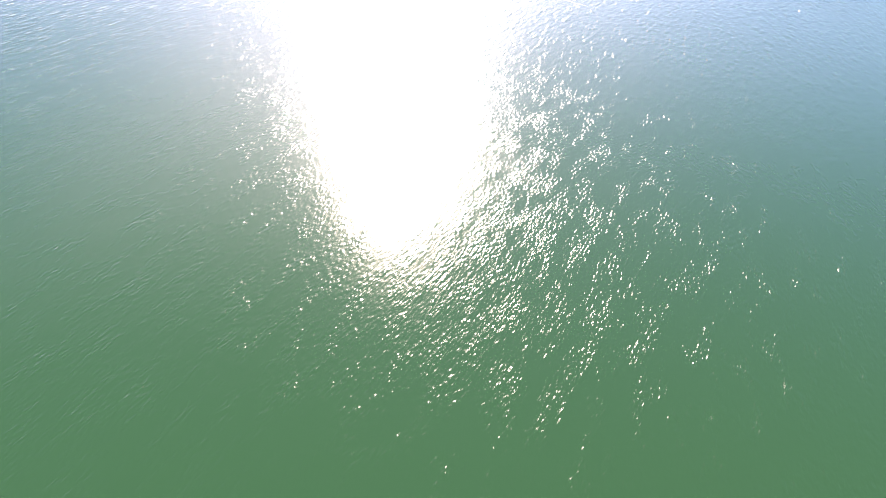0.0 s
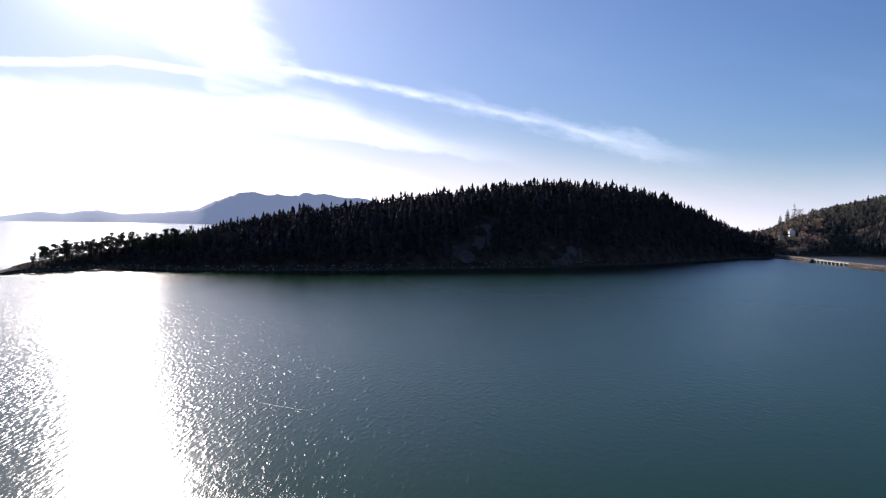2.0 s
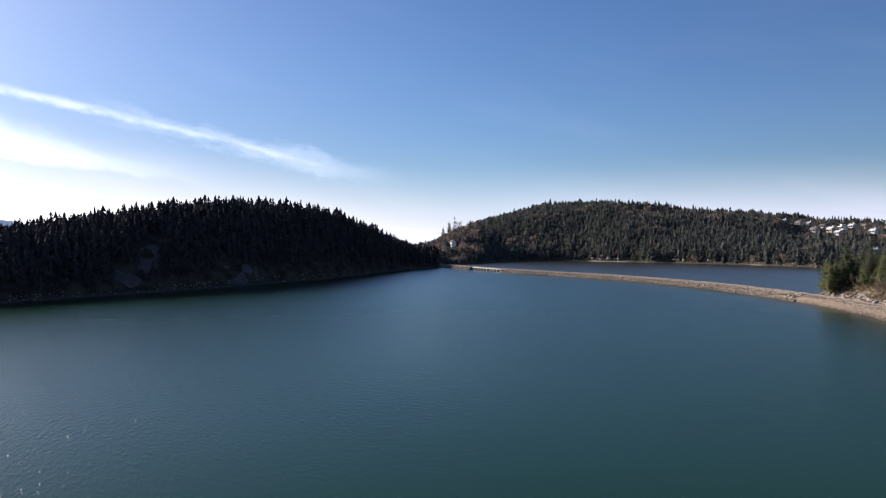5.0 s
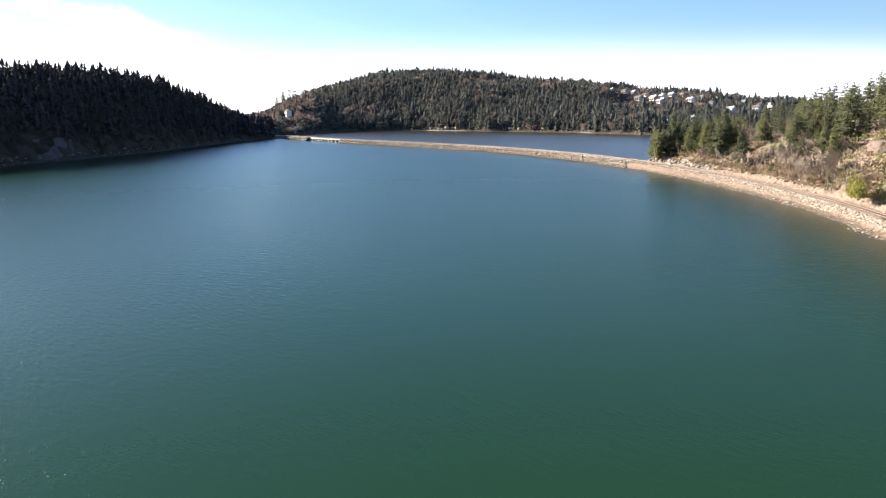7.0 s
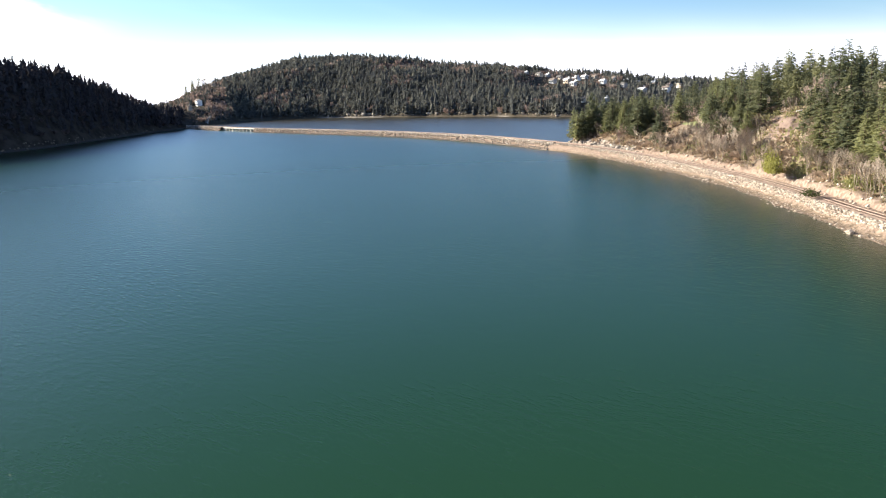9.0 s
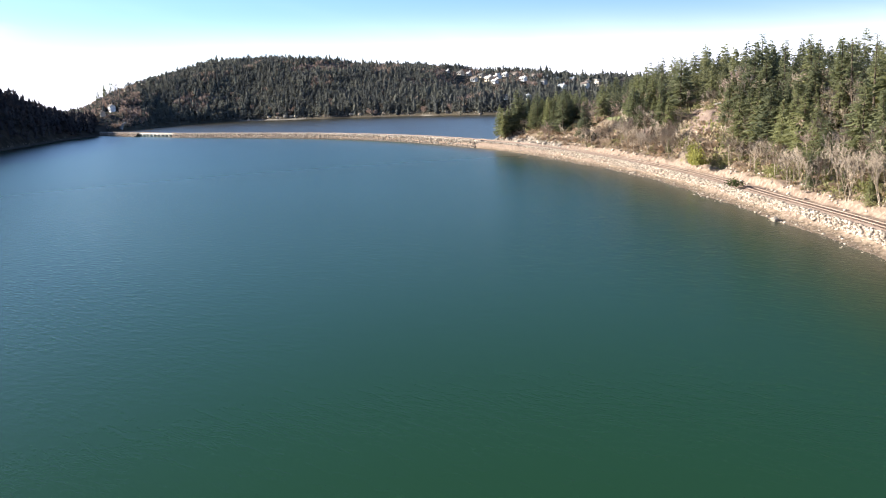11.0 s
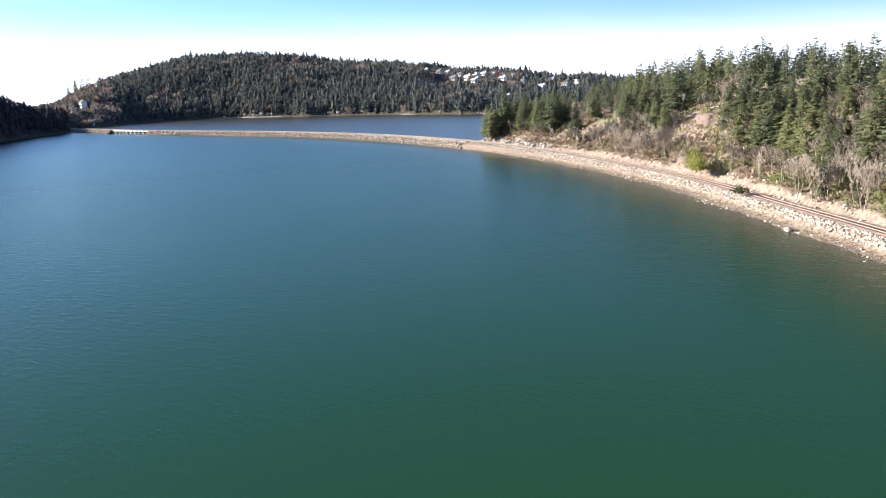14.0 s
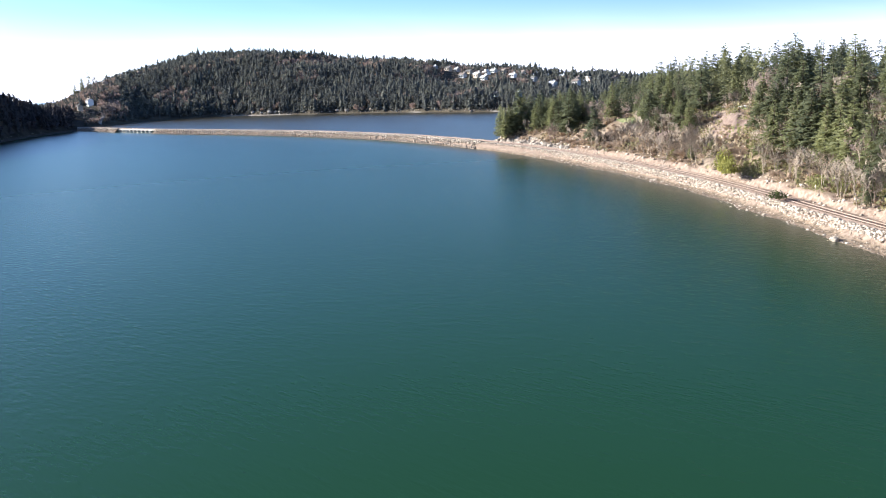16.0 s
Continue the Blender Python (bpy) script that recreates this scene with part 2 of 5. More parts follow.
def water_material():
    """Green water under a wind-roughened surface: a mean gloss, and single ripples that flash in the sun."""
    m, t, s, place = material("sea_water")
    at = t.nodes.new("ShaderNodeAttribute")
    at.attribute_name = "shallow"
    wide = grain(t, place, 0.012, 3.0)
    deep = mix_rgb(t, wide, (0.0093, 0.0365, 0.0128), (0.0113, 0.0422, 0.0165))
    wire(t, mix_rgb(t, at.outputs["Fac"], deep, (0.08, 0.062, 0.044)), s.inputs["Base Color"])
    s.inputs["Roughness"].default_value, s.inputs["Specular IOR Level"].default_value = 1.0, 0.0     # light scattered back out of the water
    length = t.nodes.new("ShaderNodeVectorMath")
    length.operation = "LENGTH"
    wire(t, place, length.inputs[0])
    spot = t.nodes.new("ShaderNodeSeparateXYZ")
    wire(t, place, spot.inputs[0])
    lee = step(t, calc(t, "ADD", spot.outputs[0], calc(t, "MULTIPLY", calc(t, "SUBTRACT", wide, 0.5), 24.0)), 8.0, 60.0, 1.0, 0.7)      # calmer in the lee of the headland
    gust = calc(t, "MULTIPLY", step(t, grain(t, place, 0.018, 2.0), 0.35, 0.65, 0.85, 1.1), lee)
    turned = node(t, "ShaderNodeMapping", Rotation=(0, 0, radians(-SUN_AZ)), Scale=(1.0, 0.3, 1.0))      # crests run with the light
    wire(t, place, turned.inputs["Vector"])
    along = turned.outputs[0]
    steep = step(t, grain(t, along, 0.8, 2.0, 0.6), 0.36, 0.74, 0.5, 2.0)        # scattered steeper wavelets
    away = step(t, length.outputs["Value"], 45.0, 150.0)
    fine, broad = grain(t, along, 5.2, 1.5, 0.5), grain(t, along, 1.8, 1.0, 0.5)
    ripples = calc(t, "ADD", calc(t, "MULTIPLY", fine, calc(t, "MULTIPLY", calc(t, "SUBTRACT", 1.0, away), 0.7)), calc(t, "MULTIPLY", broad, calc(t, "MULTIPLY", away, 2.8)))
    ripples = calc(t, "SUBTRACT", ripples, calc(t, "ADD", 0.35, calc(t, "MULTIPLY", away, 1.05)))
    chop = calc(t, "MULTIPLY", grain(t, along, 0.8, 1.0, 0.5), calc(t, "ADD", 0.55, calc(t, "MULTIPLY", away, 0.4)))
    h = calc(t, "MULTIPLY", calc(t, "ADD", chop, calc(t, "MULTIPLY", ripples, steep)), gust)
    rippled = node(t, "ShaderNodeBump", Strength=1.0, Distance=0.11)
    wire(t, h, rippled.inputs["Height"])
    gentle = node(t, "ShaderNodeBump", Strength=1.0, Distance=0.026)
    wire(t, h, gentle.inputs["Height"])
    under = s.outputs[0]
    for share, rough, normal in ((0.84, calc(t, "MAXIMUM", step(t, length.outputs["Value"], 110.0, 400.0, 0.222, step(t, calc(t, "ARCTAN2", spot.outputs[0], spot.outputs[1]), -0.24, 0.05, 0.25, 0.29)), calc(t, "MAXIMUM", calc(t, "MULTIPLY", at.outputs["Fac"], 0.3), step(t, spot.outputs[0], 40.0, 110.0, 0.222, 0.27))), gentle.outputs[0]), (0.09, 0.23, rippled.outputs[0])):
        gloss, edge, both = t.nodes.new("ShaderNodeBsdfGlossy"), node(t, "ShaderNodeFresnel", IOR=1.245), t.nodes.new("ShaderNodeMixShader")
        gloss.distribution = "BECKMANN"
        if isinstance(rough, float):
            gloss.inputs["Roughness"].default_value = rough
        else:
            wire(t, rough, gloss.inputs["Roughness"])
        wire(t, normal, gloss.inputs["Normal"]), wire(t, normal, edge.inputs["Normal"])
        wire(t, calc(t, "MULTIPLY", edge.outputs[0], share), both.inputs[0])
        wire(t, under, both.inputs[1]), wire(t, gloss.outputs[0], both.inputs[2])
        under = both.outputs[0]
    wire(t, under, t.nodes["Material Output"].inputs["Surface"])
    return m


WATER = water_material()


def shore_land(name, earth_a, earth_b, sand_a, sand_b, top, gravel=None, beaches=()):
    """Forest floor that gives way to sand and stones just above the water; beaches: bearings between which the sand is clean and pale."""
    m, t, s, place = material(name)
    z = t.nodes.new("ShaderNodeSeparateXYZ")
    wire(t, place, z.inputs[0])
    big, small = grain(t, place, 0.12), grain(t, place, 1.1, 5.0)
    land, sand = mix_rgb(t, step(t, big, 0.35, 0.65), earth_a, earth_b), mix_rgb(t, step(t, small, 0.35, 0.65), sand_a, sand_b)
    if gravel:                                       # dark wet gravel towards the water
        line = calc(t, "ADD", z.outputs[2], calc(t, "MULTIPLY", calc(t, "SUBTRACT", grain(t, place, 0.5), 0.5), 1.2))
        wet = mix_rgb(t, step(t, small, 0.4, 0.6), gravel, tuple(1.9 * c for c in gravel))
        sand = mix_rgb(t, step(t, line, 0.25, 1.1), wet, sand)
    if beaches:
        bearing = calc(t, "MULTIPLY", calc(t, "ARCTAN2", z.outputs[0], z.outputs[1]), 57.29578)
        clean = 0.0
        for a, b in beaches:
            clean = calc(t, "MAXIMUM", clean, calc(t, "MULTIPLY", step(t, bearing, a, a + 0.5), step(t, bearing, b - 0.5, b, 1.0, 0.0)))
        sand = mix_rgb(t, clean, earth_b, sand)
    wire(t, mix_rgb(t, step(t, calc(t, "ADD", z.outputs[2], calc(t, "MULTIPLY", big, 1.6)), top, top + 1.0), sand, land), s.inputs["Base Color"])
    s.inputs["Roughness"].default_value, s.inputs["Specular IOR Level"].default_value = 1.0, 0.03
    bump(t, s, small, 0.7, 0.4)
    return m


NORTH_LAND = shore_land("far_shore", (0.04, 0.036, 0.028), (0.09, 0.075, 0.055), (0.17, 0.15, 0.125), (0.34, 0.305, 0.26), 1.1, beaches=((30.5, 35.5), (43.0, 44.2), (48.5, 53.5)))
# ground of the backlit peninsula: shade is included in these low colours
WEST_LAND = shore_land("backlit_west_shore", (0.03, 0.024, 0.018), (0.065, 0.05, 0.038), (0.035, 0.032, 0.03), (0.08, 0.07, 0.06), 1.6)
EAST_LAND = shore_land("east_shore", (0.15, 0.112, 0.078), (0.28, 0.217, 0.158), (0.19, 0.138, 0.104), (0.31, 0.235, 0.182), 4.0, (0.13, 0.098, 0.07))
WOODS = tinted("mixed_woods", (0.096, 0.1, 0.092), (0.158, 0.157, 0.128), (0.34, 0.25, 0.205), 0.95, 0.3, 0.04)
HEAD_WOODS = tinted("headland_woods", (0.105, 0.118, 0.08), (0.315, 0.315, 0.165), (0.40, 0.305, 0.25), share=0.4)
# western woods against the sun: their shade is put into dark purplish foliage
BACKLIT_WOODS = tinted("backlit_woods", (0.046, 0.04, 0.042), (0.062, 0.053, 0.05), (0.09, 0.068, 0.066), 0.95, 0.0, 0.04)
# needles coloured nearly black, so the pines stand as silhouettes against bright water
PINE_BACKLIT = foliage("backlit_pine_needles", (0.02, 0.024, 0.014), (0.05, 0.055, 0.03), 0.9, 0.1)
FIR = foliage("fir_needles", (0.14, 0.153, 0.082), (0.375, 0.378, 0.183), share=0.42)
DARK_FIR = foliage("dark_fir_needles", (0.108, 0.124, 0.08), (0.28, 0.292, 0.155), share=0.42)
BARK = surface("bark", (0.07, 0.05, 0.035), (0.17, 0.13, 0.10), 1.5, 0.9, 0.6, 0.03)
BROWN_TWIG = surface("brown_twigs", (0.24, 0.175, 0.14), (0.44, 0.335, 0.28), 0.4, 0.9, 0.2, 0.01, random_value=0.25)
TWIG = surface("pale_twigs", (0.25, 0.197, 0.145), (0.43, 0.352, 0.275), 0.4, 0.9, 0.2, 0.01, random_value=0.3)
BLUFF = surface("bluff_earth", (0.10, 0.066, 0.056), (0.215, 0.158, 0.122), 0.22, 0.95, 0.8, 0.3, 0.9)
STONE = surface("riprap_stone", (0.30, 0.25, 0.19), (0.58, 0.50, 0.40), 0.5, 0.9, 0.6, 0.05)


# ---- the plan: shorelines and heights ----
def curve_of(points, pace):
    """Even steps along a smooth line through the points: places and headings."""
    p = [Vector((*q, 0)) for q in points]
    p = [2 * p[0] - p[1], *p, 2 * p[-1] - p[-2]]
    raw = []
    for i in range(1, len(p) - 2):
        for k in range(24):
            u = k / 24
            a, b, c, d = p[i - 1], p[i], p[i + 1], p[i + 2]
            raw.append(0.5 * ((2 * b) + (c - a) * u + (2 * a - 5 * b + 4 * c - d) * u * u + (3 * b - a - 3 * c + d) * u ** 3))
    arr = np.array([(v.x, v.y) for v in raw])
    run = np.concatenate([[0], np.cumsum(np.hypot(*np.diff(arr, axis=0).T))])
    s = np.arange(0, run[-1], pace)
    xy = np.stack([np.interp(s, run, arr[:, 0]), np.interp(s, run, arr[:, 1])], 1)
    head = np.gradient(xy, axis=0)
    head /= np.linalg.norm(head, axis=1)[:, None]
    return s, xy, head


# the waterline of the railway bank and the eastern shore, from its far end southwards
BANK = [(297, 805), (291, 735), (284, 590), (289, 440), (284, 361), (274, 306), (259, 257), (245, 220), (219, 171), (194, 131), (174, 105),
        (154, 83), (140, 67), (128, 54), (115, 42), (78, 6), (18, -54), (-80, -150)]
PACE = 2.0
BANK_S, BANK_XY, BANK_HEAD = curve_of(BANK, PACE)
BANK_IN = np.stack([-BANK_HEAD[:, 1], BANK_HEAD[:, 0]], 1)   # towards the land
S_TIP = float(BANK_S[np.argmin(np.hypot(BANK_XY[:, 0] - 258, BANK_XY[:, 1] - 255))])   # where the bank meets the headland
RAIL_D, RAIL_Z = 6.6, 2.5


def on_bank(s, d):
    """The place d metres inland of the waterline at s metres along it."""
    x, y = np.interp(s, BANK_S, BANK_XY[:, 0]), np.interp(s, BANK_S, BANK_XY[:, 1])
    nx, ny = np.interp(s, BANK_S, BANK_IN[:, 0]), np.interp(s, BANK_S, BANK_IN[:, 1])
    return x + nx * d, y + ny * d


def ease(v, lo, hi):
    u = min(1.0, max(0.0, (v - lo) / (hi - lo)))
    return u * u * (3 - 2 * u)


def rail_z(s):
    """Height of the track's bed: the line comes down a little along the eastern shore."""
    return RAIL_Z - 0.5 * ease(s, S_TIP + 60, S_TIP + 170)


def wob(x, y, size, seed=0.0):
    return noise.noise((x / size, y / size, seed))


def headland_height(s, d):
    """Ground of the eastern headland, from the water up over beach, bank, bluff and plateau."""
    x, y = on_bank(s, d)
    if d < 4.2:                                     # a ragged waterline
        d -= (1.3 * wob(s, 0, 17, 6.0) + 0.8 * wob(s, 0, 5, 8.0)) * ease(4.2 - d, 0, 2.5) * ease(s, S_TIP + 20, S_TIP + 60)
    if d < 0:
        return 0.14 * d
    if d < 4.2:
        beach = rail_z(s) * (0.33 * d / 4.2 + 0.67 * ease(d, 2.2, 4.2))
        bank = -1.6 + (RAIL_Z + 1.6) * (1 - ease(RAIL_D - d, 3.0, 9.2))
        return bank + (beach - bank) * ease(s, S_TIP + 20, S_TIP + 90)
    if d < 9.5:
        return rail_z(s)
    top = 7.5 + 11.0 * ease(s, S_TIP - 5, S_TIP + 170) + 1.2 * wob(x, y, 40)
    foot = 10.5 + 2.0 * wob(x, y, 18, 3.0)
    reach = 17 + 8 * ease(s, S_TIP + 40, S_TIP + 220) + 5 * wob(x, y, 30, 7.0)
    h = rail_z(s) + (top - rail_z(s)) * ease(d, foot, foot + reach) + 3.0 * ease(d, foot + reach, foot + reach + 120)
    h += 0.5 * wob(x, y, 5, 1.0) * ease(d, 9.5, 13)
    cut = 10.2 + 0.8 * wob(x, y, 7, 2.0) + 0.8 * wob(x, y, 2.8, 4.0)
    h += (1.25 + 0.5 * wob(x, y, 11, 9.0) + 0.7 * wob(x, y, 3.2, 12.0)) * ease(d, cut, cut + 0.9) * ease(s, S_TIP + 50, S_TIP + 90) * (1 - 0.6 * ease(d, 13, 20))       # a low eroded bank behind the track
    edge_y = 264 + 0.15 * (x - 300) + 5 * wob(x, y, 14, 5.0)
    return -1.5 + (h + 1.5) * ease(edge_y - y, -2, 15)


AZ_W = (-31, -29, -24, -20, -14.5, -7, 4, 9, 13.5, 17, 19.6, 22)
FRONT_W = (410, 430, 460, 442, 430, 438, 488, 530, 580, 660, 735, 790)
RIDGE_W = (0.2, 3.5, 9.0, 12.5, 22.0, 30.5, 49.5, 53, 48.5, 33, 15, 9)       # ground height along the ridge
DEEP_W = (10, 16, 26, 45, 75, 100, 120, 120, 115, 100, 70, 60)            # ridge behind the waterline
AZ_N = (18, 21, 23.5, 25.7, 30.5, 34, 39, 43, 47.4, 50, 54, 60, 72)
FRONT_N = (815, 830, 870, 935, 945, 890, 825, 775, 710, 690, 670, 655, 655)
RIDGE_N = (8, 18, 40, 53, 70, 69, 54.5, 47, 35, 32, 21, 11, 10)
DEEP_N = (160, 190, 210, 230, 250, 250, 260, 280, 300, 320, 330, 320, 300)


def west_height(a, k):
    """Polar plan of the western hill: azimuth in degrees; k = 0 at the waterline, 1 on the ridge, 2 behind it."""
    front, deep = np.interp(a, AZ_W, FRONT_W), np.interp(a, AZ_W, DEEP_W)
    front += 4 * wob(a, 0, 1.2, 2.0)
    r = front + deep * k
    x, y = r * math.sin(radians(a)), r * math.cos(radians(a))
    top = np.interp(a, AZ_W, RIDGE_W)
    lip = min(1.6, top * 0.7)
    rise = lip * ease(k, -0.03, 0.02) + (top - lip) * (1 - (1 - min(1, max(0, k))) ** 1.9)
    h = rise if k <= 1 else top * (1 - 0.9 * ease(k, 1, 2.4))
    return x, y, h - 1.5 * ease(-k, 0.0, 0.05) + 1.8 * wob(x, y, 22) * ease(k, 0, 0.3) * min(1, top / 15)


def north_height(a, k):
    front, deep = np.interp(a, AZ_N, FRONT_N), np.interp(a, AZ_N, DEEP_N)
    front += 9 * wob(a, 0, 1.5, 4.0)
    r = front + deep * k
    x, y = r * math.sin(radians(a)), r * math.cos(radians(a))
    top = np.interp(a, AZ_N, RIDGE_N)
    rise = 2.0 * ease(k, -0.02, 0.02) + (top - 2.0) * (1 - (1 - min(1, max(0, k))) ** 1.6)
    h = rise if k <= 1 else top * (1 - 0.5 * ease(k, 1, 3))
    return x, y, h - 1.5 * ease(-k, 0.0, 0.03) + (9.0 * wob(x, y, 110, 6.0) * (1 - ease(k, 0.6, 1.0)) + 4.0 * wob(x, y, 60)) * ease(k, 0, 0.4)


def sheet(name, columns, rows, at, mat, label, category, kind="structure"):
    """A ground sheet from a grid of parameters."""
    verts = [at(u, v) for u in columns for v in rows]
    n = len(rows)
    faces = [(i * n + j, (i + 1) * n + j, (i + 1) * n + j + 1, i * n + j + 1) for i in range(len(columns) - 1) for j in range(n - 1)]
    me = bpy.data.meshes.new(name)
    me.from_pydata(verts, [], faces)
    me.polygons.foreach_set("use_smooth", [True] * len(faces))
    me.materials.append(mat)
    ob = new(name, me)
    return tagged(ob, label, category, kind=kind)


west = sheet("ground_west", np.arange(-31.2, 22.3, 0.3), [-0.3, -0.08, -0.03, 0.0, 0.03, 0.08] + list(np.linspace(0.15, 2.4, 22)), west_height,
             WEST_LAND, "forest floor of a steep wooded peninsula, backlit shade in its colour", "ground")
north = sheet("ground_north", np.arange(17.7, 72.3, 0.4), [-0.1, -0.03, -0.01, 0.0, 0.02, 0.05] + list(np.linspace(0.1, 3.0, 26)), north_height,
              NORTH_LAND, "brown forest floor of the far wooded hillside", "ground")
S_END = float(BANK_S[-1])
east = sheet("ground_east", np.concatenate([np.arange(S_TIP - 46, S_TIP + 60, 2.0), np.arange(S_TIP + 60, S_TIP + 300, 1.0), np.arange(S_TIP + 300, S_END, 2.0)]), [-16, -9, -6, -4, -2, -1, 0, 1, 2, 2.8, 3.5, 4.2, 7, 9.3, 9.8, 10.2, 10.6, 11.0, 11.5] + list(np.arange(12.6, 44, 1.6)) + list(np.arange(46, 300, 12.0)),
             lambda s, d: (*on_bank(s, d), headland_height(s, d)), EAST_LAND, "sandy brown bluff with dry grass and bare earth", "ground")


def make_water():
    xs = np.concatenate([[-4900, -3000, -1500, -800, -400], np.arange(-200, 420, 6.0), [440, 480, 560, 700, 1000, 1700, 3000, 4900]])
    ys = np.concatenate([[-4900, -3000, -1500, -800, -400], np.arange(-200, 860, 8.0), [900, 1000, 1300, 2000, 3200, 4900]])
    gx, gy = np.meshgrid(xs, ys, indexing="ij")
    p = np.stack([gx.ravel(), gy.ravel()], 1)
    shore = BANK_XY[BANK_S > S_TIP - 20][::3]
    dist = np.full(len(p), 1e9)
    for q in shore:
        dist = np.minimum(dist, np.hypot(p[:, 0] - q[0], p[:, 1] - q[1]))
    n = len(ys)
    faces = [(i * n + j, (i + 1) * n + j, (i + 1) * n + j + 1, i * n + j + 1) for i in range(len(xs) - 1) for j in range(n - 1)]
    me = bpy.data.meshes.new("water")
    me.from_pydata([(float(a), float(b), 0.0) for a, b in p], [], faces)
    at = me.attributes.new("shallow", "FLOAT", "POINT")
    shallow = 0.85 * np.clip(1 - dist / 24, 0, 1) ** 2.2
    order = np.argsort(BANK_XY[:, 1])
    edge_x = np.interp(p[:, 1], BANK_XY[order, 1], BANK_XY[order, 0])
    mud = (p[:, 0] > edge_x + 12) & (p[:, 1] > 150) & (p[:, 1] < 1400)       # the muddy bay behind the bank
    at.data.foreach_set("value", np.maximum(shallow, np.where(mud, 0.75, 0.0)))
    me.materials.append(WATER)
    return tagged(new("water", me), "calm green sea water with small wind ripples", "water", kind="structure")


make_water()


# ---- woods ----
def stamp(name, shapes, places, mat, label, category, parent=None):
    """Many copies of a few small shapes joined into one mesh: places are rows of x, y, z, turn, width, height, shape, tint."""
    vs, fs, ts, base = [], [], [], 0
    for x, y, z, turn, wide, high, k, tint in places:
        v, f = shapes[int(k)]
        c, s = math.cos(turn), math.sin(turn)
        w = np.stack([x + wide * (c * v[:, 0] - s * v[:, 1]), y + wide * (s * v[:, 0] + c * v[:, 1]), z + high * v[:, 2]], 1)
        vs.append(w), fs.append(f + base), ts.append(np.full(len(w), tint))
        base += len(w)
    vs, fs, ts = np.concatenate(vs), np.concatenate(fs), np.concatenate(ts)
    me = bpy.data.meshes.new(name)
    me.vertices.add(len(vs)), me.loops.add(len(fs) * 3), me.polygons.add(len(fs))
    me.vertices.foreach_set("co", vs.ravel())
    me.loops.foreach_set("vertex_index", fs.ravel())
    me.polygons.foreach_set("loop_start", np.arange(0, len(fs) * 3, 3))
    me.update(calc_edges=True)
    me.attributes.new("tint", "FLOAT", "POINT").data.foreach_set("value", ts)
    me.materials.append(mat)
    ob = new(name, me)
    ob.parent = parent
    return tagged(ob, label, category, kind="stuff")


def far_conifer(rng, tiers=7, points=4):
    """A small ragged fir, one metre high and one metre in radius at the skirt."""
    v, f = [], []
    lean = (rng.uniform(-.12, .12), rng.uniform(-.12, .12))
    blunt = rng.uniform(0.4, 0.8)
    for i in range(tiers):
        lo = 0.05 + 0.83 * i / tiers + rng.uniform(-.04, .04)
        hi = min(1.0, lo + rng.uniform(0.2, 0.34))
        r = (1 - lo) ** blunt * rng.uniform(0.65, 1.15)
        ox, oy = lean[0] + rng.uniform(-.16, .16) * (1 - lo), lean[1] + rng.uniform(-.16, .16) * (1 - lo)
        b = len(v)
        v.append((ox * hi, oy * hi, hi))
        for j in range(points * 2):
            a = math.pi * j / points + i * 0.7 + rng.uniform(-.3, .3)
            q = r * (rng.uniform(0.7, 1.3) if j % 2 else rng.uniform(0.3, 0.7))
            v.append((q * math.cos(a) + ox, q * math.sin(a) + oy, lo + (0.0 if j % 2 else 0.06) + rng.uniform(-.08, .08)))
        f += [(b, b + 1 + j, b + 1 + (j + 1) % (points * 2)) for j in range(points * 2)]
    return np.array(v), np.array(f)


def far_clump(rng, blades=60):
    """A rounded evergreen crown seen from afar, made of loose sprays."""
    v, f = [], []
    for i in range(blades):
        a, t = rng.uniform(0, 6.28), rng.random()
        r = rng.uniform(0.5, 1.05) * (1 - abs(2 * t - 0.75) ** 2.2 * 0.5) * (1.05 - 0.55 * t)
        c = (r * math.cos(a), r * math.sin(a), 0.12 + 0.83 * t)
        b = len(v)
        for k in range(3):
            v.append((c[0] + rng.gauss(0, 0.22), c[1] + rng.gauss(0, 0.22), c[2] + rng.gauss(0, 0.075)))
        f.append((b, b + 1, b + 2))
    return np.array(v), np.array(f)


def far_broadleaf(rng, blades=46):
    """A leafless crown seen from afar: upright sprays of twigs."""
    v, f = [], []
    for i in range(blades):
        a, t = rng.uniform(0, 6.28), rng.uniform(0.05, 0.75)
        r0, r1 = 0.25 * t, rng.uniform(0.35, 1.0) * math.sin(math.pi * (0.15 + 0.75 * t))
        z0, z1 = 0.1 + 0.5 * t, 0.35 + 0.65 * t + rng.uniform(-0.05, 0.05)
        s = rng.uniform(0.10, 0.22)
        b = len(v)
        v += [(r0 * math.cos(a), r0 * math.sin(a), z0), (r1 * math.cos(a - s), r1 * math.sin(a - s), z1), (r1 * math.cos(a + s), r1 * math.sin(a + s), z1 - 0.1)]
        f.append((b, b + 1, b + 2))
    return np.array(v), np.array(f)


